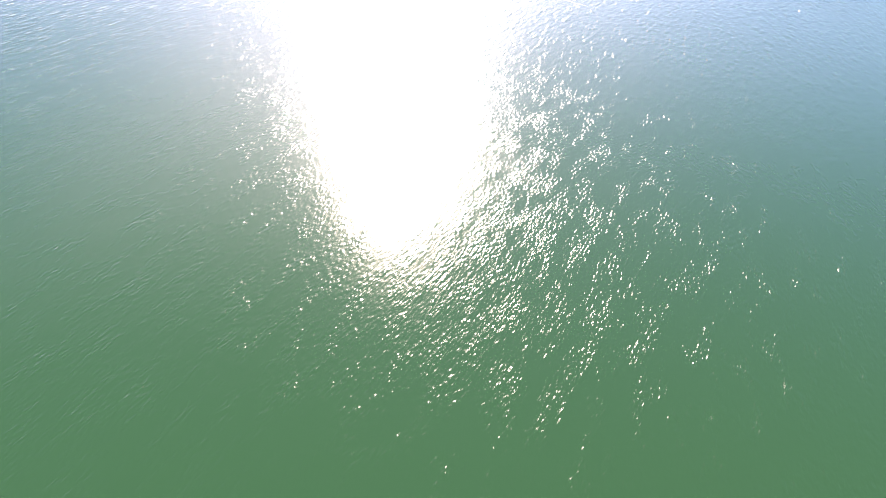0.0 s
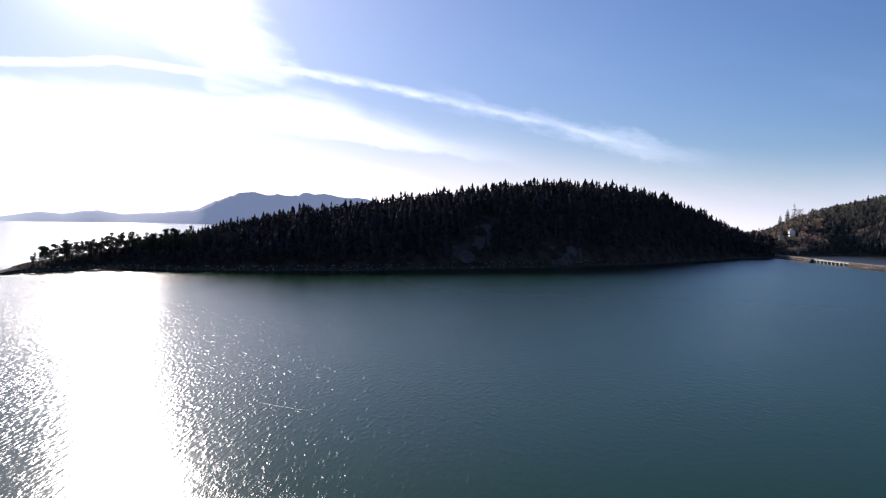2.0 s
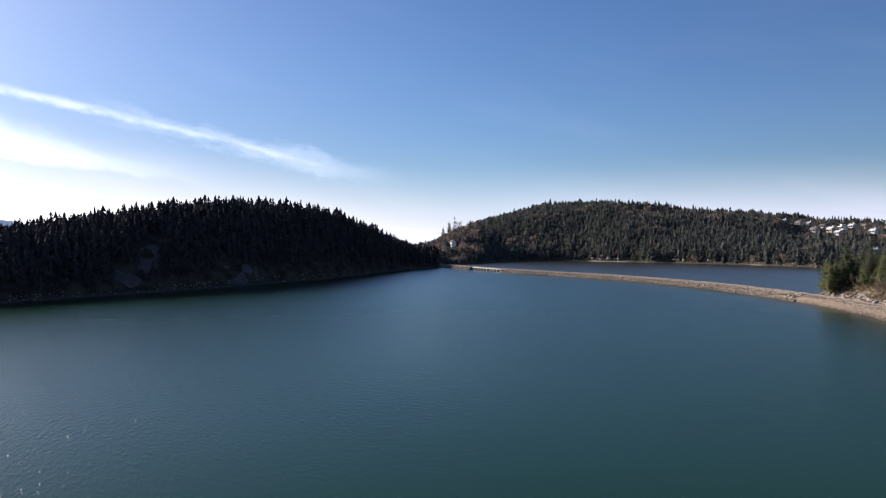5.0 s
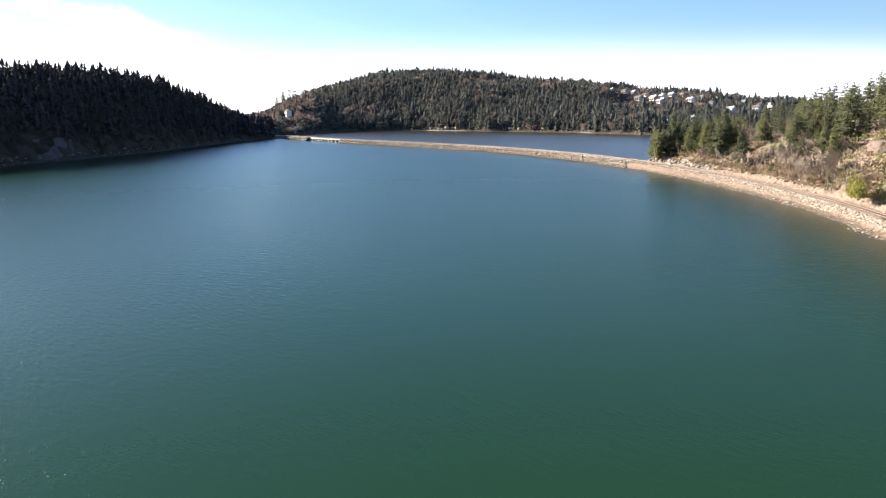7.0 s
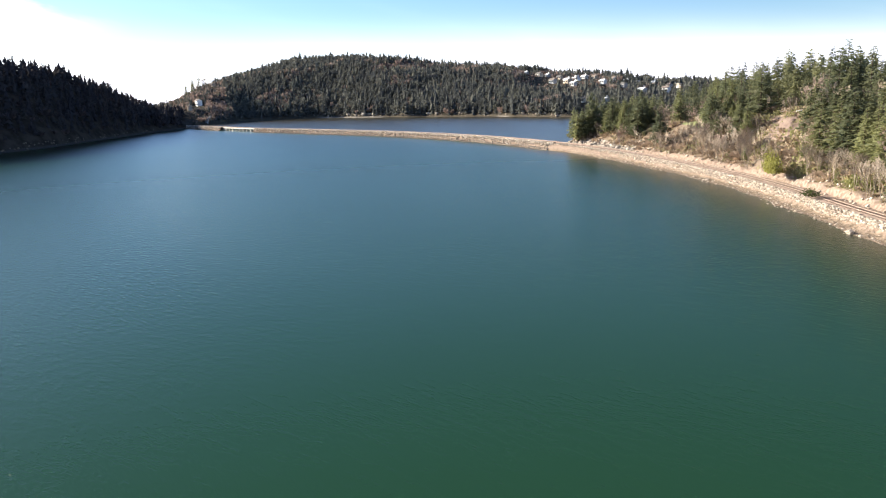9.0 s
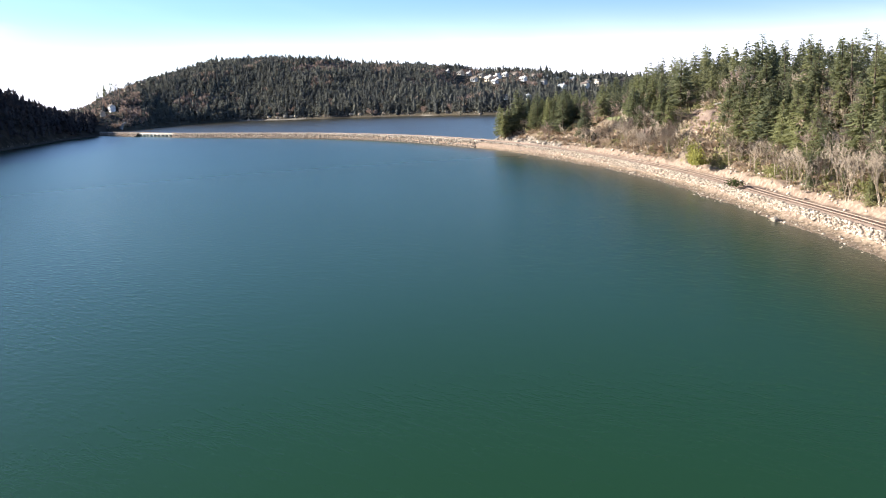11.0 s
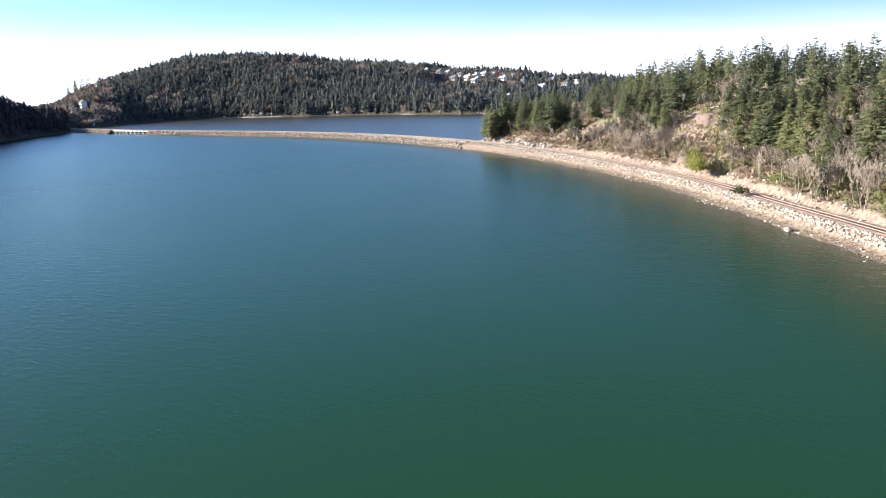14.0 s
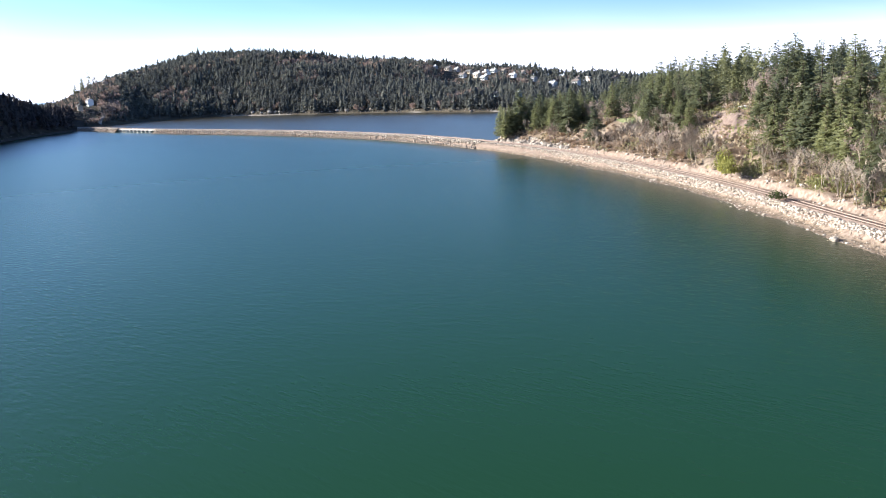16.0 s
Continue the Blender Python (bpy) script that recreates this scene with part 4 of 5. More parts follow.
            h *= 0.45
        leaf = q.random() < (0.12 if d < 24 and a < 63 else 0.55)
        brush.append((x, y, z - 0.15, q.uniform(0, 6.28), h * q.uniform(0.6, 1.0), h, (3 + q.randrange(3)) if leaf else q.randrange(3),
                      q.uniform(0.88, 1.0) if leaf else q.uniform(0.15, 0.78)))
    shapes = [far_broadleaf(q, 40) for _ in range(3)]
    for i in range(3):
        s = leafy(300 + i, 44, 0.9)
        shapes.append((np.array(s.v), np.array(s.f)))
    stamp("undergrowth", shapes, brush, BRUSH, "tangled brown brush and low green bushes on the bluff", "undergrowth")
    for i in range(300):
        s, d = q.uniform(S_TIP + 15, S_END - 120), 56 + 90 * q.random()
        x, y, z = ground_at(s, d)
        if z < 4:
            continue
        room, a = tree_room(x, y, z, q)
        if 59 < a < 64.5 and q.random() < 0.6:
            continue
        h = max(7.0, room * q.uniform(0.75, 1.0))
        behind.append((x, y, z - 0.3, q.uniform(0, 6.28), h * q.uniform(0.2, 0.26), h, q.randrange(8), q.uniform(0.05, 0.75)))
    stamp("woods_east", CROWNS, behind, HEAD_WOODS, "green fir woods behind the edge of the bluff", "woods")


OLIVE_LEAF = foliage("olive_leaves", (0.14, 0.15, 0.05), (0.32, 0.31, 0.11))


def foot_shrubs():
    """Rounded olive shrubs and young firs between the alders along the foot of the bluff."""
    q = random.Random(55)
    for i in range(34):
        s, d = S_TIP + 110 + 175 * (i + q.random()) / 34, q.uniform(12.3, 18.5)
        x, y, z = ground_at(s, d)
        if math.hypot(x - 189, y - 113) < 10:
            continue
        if q.random() < 0.4:
            put(q.choice(FIRS), x, y, z - 0.2, q.uniform(0, 6.28), q.uniform(0.2, 0.4), q.uniform(0.8, 1.0))
        else:
            bush(x, y, z, q.uniform(0.9, 2.0), q.uniform(1.6, 3.4), OLIVE_LEAF, 500 + i, "rounded olive-green shrub among bare alders")


GRASS = surface("lawn_grass", (0.11, 0.125, 0.05), (0.20, 0.205, 0.09), 0.5, 0.9, 0.4, 0.05)
for s0, s1, d0, d1 in LAWNS:
    sheet("lawn", np.linspace(s0, s1, 9), np.linspace(d0, d1, 6), lambda s, d: (*on_bank(s, d), headland_height(s, d) + 0.25), GRASS, "small mown green lawn on the bluff", "lawn")
sheet("lawn", np.linspace(S_TIP + 112, S_TIP + 133, 14), np.linspace(30.6, 32.2, 4), lambda s, d: (*on_bank(s, d), headland_height(s, d) + 0.15), GRASS, "strip of mown grass along the edge of the bluff", "lawn")
plant_headland()
foot_shrubs()


def lone_trees():
    """Single trees that stand out: along the shore plus 1.5 times inland, inland, height, breadth, model."""
    q = random.Random(8)
    for u, d, high, broad, model in ((188, 21.5, 12.5, 1.5, FIRS[1]), (185, 27.0, 9.0, 1.2, FIRS[3]), (206, 20.5, 11.5, 1.45, FIRS[1]), (214, 23.0, 13.0, 1.4, FIRS[5]),
                                     (200, 25.0, 14.0, 1.35, FIRS[5]), (139, 23.0, 11.0, 1.5, FIRS[1]), (128, 24.0, 12.0, 1.6, FIRS[5]),
                                     (134, 19.0, 8.0, 1.4, FIRS[7]), (229, 18.5, 11.0, 1.4, FIRS[1]), (222, 21.0, 11.0, 1.4, FIRS[3]),
                                     (147, 21.5, 9.5, 1.5, FIRS[3]), (194, 27.5, 17.0, 1.2, FIRS[3]), (225.5, 12.0, 8.5, 1.0, FIRS[1]), (196, 23.0, 12.0, 1.4, FIRS[7])):
        x, y, z = ground_at(S_TIP + u - 1.5 * d, d)
        put(model, x, y, z - 0.2, q.uniform(0, 6.28), high / 16 * broad, 1 / broad)
    for u, d, high in ((170, 32.5, 6.0), (174, 32.5, 6.5), (150, 17, 9.0), (154, 16, 9.5), (112, 14.5, 7.5), (98, 14.5, 7.0), (213, 14, 8.5)):
        x, y, z = ground_at(S_TIP + u - 1.5 * d, d)
        put(ALDERS[int(u) % 4], x, y, z - 0.1, q.uniform(0, 6.28), high / 9.0)
    for u, d, high in ((186, 29, 12.0), (190, 31, 12.5), (181.5, 30, 10.0), (219, 21, 10.0), (222, 19, 9.5), (133, 30, 10.0), (127, 31, 10.0), (145, 28, 9.0), (93, 27, 8.0), (89, 29, 8.0), (106, 28, 7.5)):
        x, y, z = ground_at(S_TIP + u - 1.5 * d, d)
        put(ALDERS[4 + int(u) % 3], x, y, z - 0.1, q.uniform(0, 6.28), high / 9.0)


def bluff_face():
    """The bare crumbling face, with ledges of paler rock."""
    def at(u, v):
        d = SCAR[2] + (SCAR[3] - SCAR[2]) * v + 1.6 * wob(u, 0, 6, 3.0) * (1 - abs(2 * v - 1))
        s = S_TIP + u - 1.5 * d
        x, y = on_bank(s, d)
        swell = math.sin(3.1416 * min(1, max(0, v))) * math.sin(3.1416 * min(1, max(0, (u - SCAR[0]) / (SCAR[1] - SCAR[0])))) ** 0.5
        return x, y, headland_height(s, d) - 0.25 + swell * (0.9 + 1.1 * wob(x, y, 3.5, 2.0) + 0.6 * wob(x, y, 1.2, 5.0))

    sheet("bluff_face", np.linspace(SCAR[0] - 1, SCAR[1] + 1, 56), np.linspace(-0.05, 1.05, 40), at, BLUFF, "bare pinkish earth face of the bluff with pale rock", "bluff")


lone_trees()
bluff_face()
for model in FIRS + OLD_FIRS + ALDERS:      # the models themselves stand among the woods behind the bluff
    k = (FIRS + OLD_FIRS + ALDERS).index(model)
    x, y, z = ground_at(S_TIP + 60 + 14 * k, 64)
    model.matrix_basis = pose(x, y, z - 0.2, 0, 0, 40 * k)

bush(189.4, 110.4, 4.4, 2.6, 4.4, YELLOW_LEAF, 1, "bright yellow-green bush at the foot of the bluff")
bush(191.0, 111.6, 4.6, 2.1, 5.6, YELLOW_LEAF, 2, "yellow-green willow bush beside bare alders")
bush(186.6, 108.2, 4.2, 2.2, 4.2, YELLOW_LEAF, 5, "low yellow-green bush beside the willow")
bush(*on_bank(float(BANK_S[np.argmin(np.hypot(BANK_XY[:, 0] - 162, BANK_XY[:, 1] - 92))]), 4.4), 2.7, 2.1, 1.8, GREEN_LEAF, 3, "dark green shrub between the track and the stones")


def pine_model(seed, high=9.0):
    """A wind-bent shore pine: bare leaning trunk and a few flat clumps of needles."""
    q = random.Random(seed)
    tree = thing("pine_tree", pose(0, 0, -200), "wind-bent pine on the low rocky point, backlit shade in its colour", "tree", "pines on the point")
    trunk, crown = Shape(), Shape()
    top = Vector((q.uniform(-1.2, 1.2), q.uniform(-1.2, 1.2), high * 0.93))
    mid = Vector((top.x * 0.3, top.y * 0.2, high * 0.5))
    trunk.tube((0, 0, -0.8), mid, 0.26, 0.2, 6), trunk.tube(mid, top, 0.2, 0.07, 6)
    for i in range(13):
        t = q.uniform(0.3, 1.0)
        a = q.uniform(0, 6.283)
        root = mid.lerp(top, (t - 0.5) / 0.5) if t > 0.5 else mid * (t / 0.5)
        r = (1.15 - t) * high * 0.3 * q.uniform(0.5, 1.0)
        c = root + Vector((math.cos(a) * r, math.sin(a) * r, 0.3))
        trunk.tube(root, c, 0.09, 0.04, 4)
        w = q.uniform(0.7, 1.5)
        for p in range(26):
            o = Vector((q.gauss(0, 0.5) * w, q.gauss(0, 0.5) * w, q.gauss(0, 0.24) * w))
            d = Vector((q.gauss(0, 1), q.gauss(0, 1), q.gauss(0.4, 0.7))).normalized() * 0.75
            e = d.cross(Vector((q.gauss(0, 1), q.gauss(0, 1), q.gauss(0, 1)))).normalized() * 0.34
            crown.add([c + o - e, c + o + d, c + o + e], [(0, 1, 2)])
    part("trunk", trunk, BARK, tree)
    part("crown", crown, PINE_BACKLIT, tree)
    return tree


def point_trees():
    """Sparse pines on the low western point."""
    q = random.Random(31)
    pines = [pine_model(60 + i) for i in range(5)]
    for i in range(84):
        u = (i + q.uniform(-.4, .4)) / 83
        a = -28.6 + 9.8 * max(0, u) ** 0.85
        x, y, z = west_height(a, q.uniform(0.3, 1.0))
        m = Matrix.LocRotScale((x, y, z - 0.3), Euler((q.uniform(-.08, .08), q.uniform(-.08, .08), q.uniform(0, 6))), [q.uniform(0.5, 1.0) + 0.2 * u] * 3)
        if i < 5:
            pines[i].matrix_basis = m
        else:
            copy_thing(pines[i % 5], Matrix(m) @ Matrix.Diagonal([1 / v for v in pines[i % 5].scale] + [1]))


    scrub = []
    for i in range(1500):
        a = -29.8 + 11.0 * q.random() ** 0.8
        x, y, z = west_height(a, q.uniform(0.05, 1.5))
        h = q.triangular(0.4, 1.7, 0.8) * (0.6 + 0.4 * ease(a, -30.2, -22))
        if z > 0.4 and h > 0.3:
            scrub.append((x, y, z - 0.2, q.uniform(0, 6.28), h * q.uniform(0.6, 1.1), h, 8 + q.randrange(3), q.uniform(0.0, 0.75)))
    stamp("scrub", FAR_SHAPES, scrub, BACKLIT_WOODS, "low scrub on the rocky point, backlit shade in its colour", "undergrowth")


point_trees()
# two tall open trees above the white house
for da, tall in ((22.5, 17), (22.95, 20)):
    x, y, z = north_height(da, 0.9)
    put(OLD_FIRS[0], x, y, z, da, tall / 13, 0.95)
    put(ALDERS[1], x + 5, y - 3, z, da, tall / 9)
    put(FIRS[7], x - 6, y + 4, z, da, tall / 20)


# ---- railway bank, track and bridge ----
GRAVEL = surface("track_ballast", (0.21, 0.15, 0.112), (0.34, 0.25, 0.19), 0.8, 0.95, 0.7, 0.05, 6.0)
RUST = surface("rusty_rail", (0.24, 0.175, 0.135), (0.36, 0.27, 0.21), 1.0, 0.7, 0.2, 0.01)
SLEEPER = surface("sleeper_wood", (0.19, 0.135, 0.105), (0.28, 0.205, 0.16), 1.0, 0.9, 0.5, 0.03)
CONCRETE = surface("weathered_concrete", (0.5, 0.47, 0.43), (0.68, 0.65, 0.6), 0.4, 0.85, 0.4, 0.03)
S_A = float(BANK_S[np.argmin(np.abs(BANK_XY[:, 1] - 645))])     # the bridge lies between these
S_B = float(BANK_S[np.argmin(np.abs(BANK_XY[:, 1] - 582))])


def bank_height(s, d):
    x, y = on_bank(s, d)
    w = abs(d - RAIL_D)
    return -1.6 + (RAIL_Z + 1.6) * (1 - ease(w, 3.0, 9.2)) if w > 2.6 else RAIL_Z


for name, s0, s1 in (("embankment_far", 4.0, S_A), ("embankment", S_B, S_TIP + 14)):
    sheet(name, list(np.arange(s0, s1, 4.0)) + [s1], [-3.0, -1.5, 0, 1.0, 2.2, 3.4, 4.0, RAIL_D, 9.2, 9.8, 11, 12.2, 13.2, 14.7, 16.2],
          lambda s, d: (*on_bank(s, d), bank_height(s, d)), EAST_LAND, "low embankment of pale stones carrying a railway", "embankment")


def rock_shape(q):
    t = (1 + 5 ** 0.5) / 2
    v = np.array([(-1, t, 0), (1, t, 0), (-1, -t, 0), (1, -t, 0), (0, -1, t), (0, 1, t), (0, -1, -t), (0, 1, -t), (t, 0, -1), (t, 0, 1), (-t, 0, -1), (-t, 0, 1)]) / 1.9
    f = np.array([(0, 11, 5), (0, 5, 1), (0, 1, 7), (0, 7, 10), (0, 10, 11), (1, 5, 9), (5, 11, 4), (11, 10, 2), (10, 7, 6), (7, 1, 8),
                  (3, 9, 4), (3, 4, 2), (3, 2, 6), (3, 6, 8), (3, 8, 9), (4, 9, 5), (2, 4, 11), (6, 2, 10), (8, 6, 7), (9, 8, 1)])
    k = np.array([[q.uniform(0.65, 1.25)] for _ in range(12)])
    return v * k * np.array([q.uniform(0.8, 1.3), q.uniform(0.7, 1.1), q.uniform(0.6, 0.95)]), f


def stone_mat():
    m, t, s, place = material("piled_stones")
    at = t.nodes.new("ShaderNodeAttribute")
    at.attribute_name = "tint"
    n = grain(t, place, 2.5, 5.0)
    col = mix_rgb(t, at.outputs["Fac"], (0.15, 0.115, 0.085), (0.66, 0.56, 0.44))
    wire(t, mix_rgb(t, 0.35, col, mix_rgb(t, n, (0.4, 0.4, 0.4), (1.4, 1.4, 1.4)), "MULTIPLY"), s.inputs["Base Color"])
    s.inputs["Roughness"].default_value = 0.9
    bump(t, s, n, 0.5, 0.05)
    return m


PILED = stone_mat()
q = random.Random(91)
ROCKS = [rock_shape(q) for _ in range(8)]


def stones():
    q = random.Random(92)
    near, far = [], []
    s = 8.0
    while s < S_TIP + 320:
        s += 0.3
        if S_A < s < S_B:
            continue
        head = s > S_TIP + 8
        beach = s > S_TIP + 70
        if beach:
            rows = [q.uniform(-0.8, 0.6), q.uniform(-0.2, 2.8)] + [q.uniform(2.8, 4.5) for _ in range(6)]
        else:
            rows = [q.uniform(-0.8, 0.6), q.uniform(-0.4, 2.6), q.uniform(2.0, 4.4), q.uniform(2.4, 4.4), q.uniform(3.0, 4.5), q.uniform(1.7, 4.4)]
        for d in rows:
            x, y = on_bank(s, d)
            z = headland_height(s, d) if head else bank_height(s, d)
            size = (q.uniform(0.1, 0.34) if head else q.uniform(0.22, 0.62)) if d > 2.8 or not head else q.uniform(0.06, 0.15)
            mean = (0.44 if head else 0.40) if d > 2.8 else (0.27 if d > 0.7 else 0.12)
            near.append((x, y, z + size * 0.35, q.uniform(0, 6.28), size, size, q.randrange(8), min(1, max(0, q.gauss(mean, 0.22)))))
        if not head and q.random() < 0.5:
            d = q.uniform(9.6, 13.4)
            x, y = on_bank(s, d)
            size = q.uniform(0.3, 0.6)
            far.append((x, y, bank_height(s, d) + 0.1, q.uniform(0, 6.28), size, size, q.randrange(8), q.uniform(0.3, 0.8)))
        for k in range(1 if beach else 0):           # gravel and cobbles on the beach
            d = q.uniform(-0.3, 3.4)
            x, y = on_bank(s + q.uniform(0, 0.3), d)
            size = q.uniform(0.05, 0.13)
            far.append((x, y, headland_height(s, d) + 0.02, q.uniform(0, 6.28), size, size, q.randrange(8), min(1, max(0, q.gauss(0.32, 0.2)))))
        if head and q.random() < 0.5:               # loose stones on the beach and below the bluff
            d = q.choice((q.uniform(-2.5, 1.5), q.uniform(9.6, 13.5)))
            x, y = on_bank(s, d)
            size = q.uniform(0.12, 0.35) * (1.6 if d > 5 else 1)
            far.append((x, y, headland_height(s, d) + 0.03, q.uniform(0, 6.28), size, size, q.randrange(8), q.uniform(0.2, 0.9)))
    for i in range(300):                             # rock ledges at the foot of the headland's tip
        s, d = S_TIP + q.uniform(-2, 62), q.uniform(9.8, 17.0)
        x, y = on_bank(s, d)
        size = q.uniform(0.4, 1.3)
        far.append((x, y, headland_height(s, d) - 0.3 * size, q.uniform(0, 6.28), size, size * 1.3, q.randrange(8), q.uniform(0.2, 0.5)))
    stamp("riprap", ROCKS, near + far, PILED, "piled pale riprap stones along the waterline", "stones")
    shore = []
    for i in range(420):
        a = q.uniform(29.5, 52)
        x, y, z = north_height(a, q.uniform(-0.004, 0.03))
        size = q.uniform(0.3, 0.8) * (2.4 if q.random() < 0.05 else 1)
        shore.append((x, y, max(0.2, z), q.uniform(0, 6.28), size, size, q.randrange(8), q.uniform(0.05, 0.7)))
    for i in range(350):
        a = q.uniform(-30.0, 20)
        x, y, z = west_height(a, q.uniform(-0.01, 0.03))
        size = q.uniform(0.3, 0.8)
        # western stones all get the darkest tint, to go with the shaded ground colour
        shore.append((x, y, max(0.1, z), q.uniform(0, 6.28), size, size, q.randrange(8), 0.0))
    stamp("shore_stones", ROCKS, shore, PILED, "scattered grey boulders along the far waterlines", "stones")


stones()


def boulder(x, y, z, size, seed):
    q = random.Random(seed)
    bm = bmesh.new()
    bmesh.ops.create_icosphere(bm, subdivisions=3, radius=size)
    k = Vector((q.uniform(0.9, 1.3), q.uniform(0.8, 1.1), q.uniform(0.6, 0.85)))
    for v in bm.verts:
        n = noise.noise(v.co / size * 1.3 + Vector((seed, 0, 0))) * 0.35 + noise.noise(v.co / size * 4 + Vector((seed, 5, 0))) * 0.1
        v.co = Vector((v.co.x * k.x, v.co.y * k.y, v.co.z * k.z)) * (1 + n)
    me = bpy.data.meshes.new("boulder")
    bm.to_mesh(me), bm.free()
    me.materials.append(STONE)
    ob = new("boulder", me)
    ob.matrix_basis = pose(x, y, z + size * 0.25, 0, 0, q.uniform(0, 360))
    return tagged(ob, "large pale weathered boulder lying on the gravel beach", "boulder", "boulders on the beach")


q = random.Random(14)
boulder(143, 71.5, 0.0, 0.75, 1)
for i in range(14):
    s, d = S_TIP + q.uniform(20, 280), q.choice((q.uniform(-0.5, 2.0), q.uniform(9.8, 12.5)))
    x, y, z = ground_at(s, d)
    boulder(x, y, z - 0.1, q.uniform(0.35, 0.65), 40 + i)


def track():
    line = thing("railway_track", Matrix(), "single rusty railway track on brown ballast", "railway track")
    s_all = np.arange(6.0, S_TIP + 360, 3.0)
    bed = Shape()
    for s0, s1 in zip(s_all[:-1], s_all[1:]):
        row = []
        for s in (s0, s1):
            for d, z in ((-2.5, 0.02), (-1.5, 0.27), (1.5, 0.27), (2.5, 0.02)):
                x, y = on_bank(s, RAIL_D + d)
                row.append((x, y, rail_z(s) + z))
        bed.add(row, [(0, 1, 5, 4), (1, 2, 6, 5), (2, 3, 7, 6)])
    part("ballast", bed, GRAVEL, line, "brown gravel ballast")
    for side in (-0.75, 0.75):
        rail = Shape()
        for s0, s1 in zip(s_all[:-1], s_all[1:]):
            c = [(*on_bank(s, RAIL_D + side + o), rail_z(s) + z) for s in (s0, s1) for o, z in ((-0.05, 0.36), (-0.05, 0.5), (0.05, 0.5), (0.05, 0.36))]
            rail.add(c, [(0, 1, 5, 4), (1, 2, 6, 5), (2, 3, 7, 6)])
        part("rail", rail, RUST, line, "rusty steel rail")
    ties = Shape()
    for s in np.arange(6.0, S_TIP + 360, 0.62):
        x, y = on_bank(s, RAIL_D)
        hx, hy = np.interp(s, BANK_S, BANK_HEAD[:, 0]), np.interp(s, BANK_S, BANK_HEAD[:, 1])
        ties.box(pose(x, y, rail_z(s) + 0.24, 0, 0, math.degrees(math.atan2(hy, hx))), 0.12, 1.3, 0.13)
    tagged(part("sleeper_bed", ties, SLEEPER, line, "dark timber sleepers"), kind="stuff")


track()


def bridge():
    b = thing("railway_bridge", Matrix(), "low pale concrete railway bridge on many short piers", "bridge")
    n = 10
    ss = np.linspace(S_A - 2, S_B + 2, n + 1)
    deck = Shape()
    for s0, s1 in zip(ss[:-1], ss[1:]):
        c = [(*on_bank(s, RAIL_D + o), z) for s in (s0, s1) for o, z in ((-2.6, 2.0), (-2.6, RAIL_Z + 0.02), (2.6, RAIL_Z + 0.02), (2.6, 2.0))]
        deck.add(c, [(0, 1, 5, 4), (1, 2, 6, 5), (2, 3, 7, 6), (3, 0, 4, 7)])
    part("deck", deck, CONCRETE, b)
    for side in (-2.75, 2.75):
        kerb = Shape()
        for s0, s1 in zip(ss[:-1], ss[1:]):
            c = [(*on_bank(s, RAIL_D + side + o), z) for s in (s0, s1) for o, z in ((-0.15, 1.95), (-0.15, RAIL_Z + 0.2), (0.15, RAIL_Z + 0.2), (0.15, 1.95))]
            kerb.add(c, [(0, 1, 5, 4), (1, 2, 6, 5), (2, 3, 7, 6), (3, 0, 4, 7)])
        part("girder", kerb, CONCRETE, b, "whitish side girder")
    for s in ss:
        x, y = on_bank(s, RAIL_D)
        hx, hy = np.interp(s, BANK_S, BANK_HEAD[:, 0]), np.interp(s, BANK_S, BANK_HEAD[:, 1])
        p = Shape()
        m = pose(x, y, -3.0, 0, 0, math.degrees(math.atan2(hy, hx)))
        p.box(m, 0.6, 2.3, 4.5), p.box(m @ pose(0, 0, 4.5), 0.8, 2.6, 0.48)
        part("pier", p, CONCRETE, b)


bridge()

# ---- houses on the far hill ----
WALLS = [surface("white_siding", (0.66, 0.64, 0.60), (0.80, 0.78, 0.74), 0.5, 0.7, 0.1, 0.02), surface("tan_siding", (0.42, 0.33, 0.24), (0.55, 0.45, 0.34), 0.5, 0.8, 0.1, 0.02),
         surface("grey_siding", (0.36, 0.35, 0.34), (0.48, 0.47, 0.46), 0.5, 0.8, 0.1, 0.02)]
ROOFS = [surface("dark_shingles", (0.09, 0.085, 0.08), (0.17, 0.16, 0.15), 0.7, 0.9, 0.4, 0.04), surface("brown_shingles", (0.15, 0.12, 0.10), (0.24, 0.20, 0.17), 0.7, 0.9, 0.4, 0.04),
         surface("pale_roof", (0.55, 0.54, 0.52), (0.72, 0.71, 0.69), 0.5, 0.6, 0.2, 0.02)]
PANE, _t, _s, _p = material("window_glass")
_s.inputs["Base Color"].default_value, _s.inputs["Roughness"].default_value = (0.03, 0.04, 0.05, 1), 0.06
TRIM = plain("white_trim", (0.75, 0.74, 0.72), 0.5)


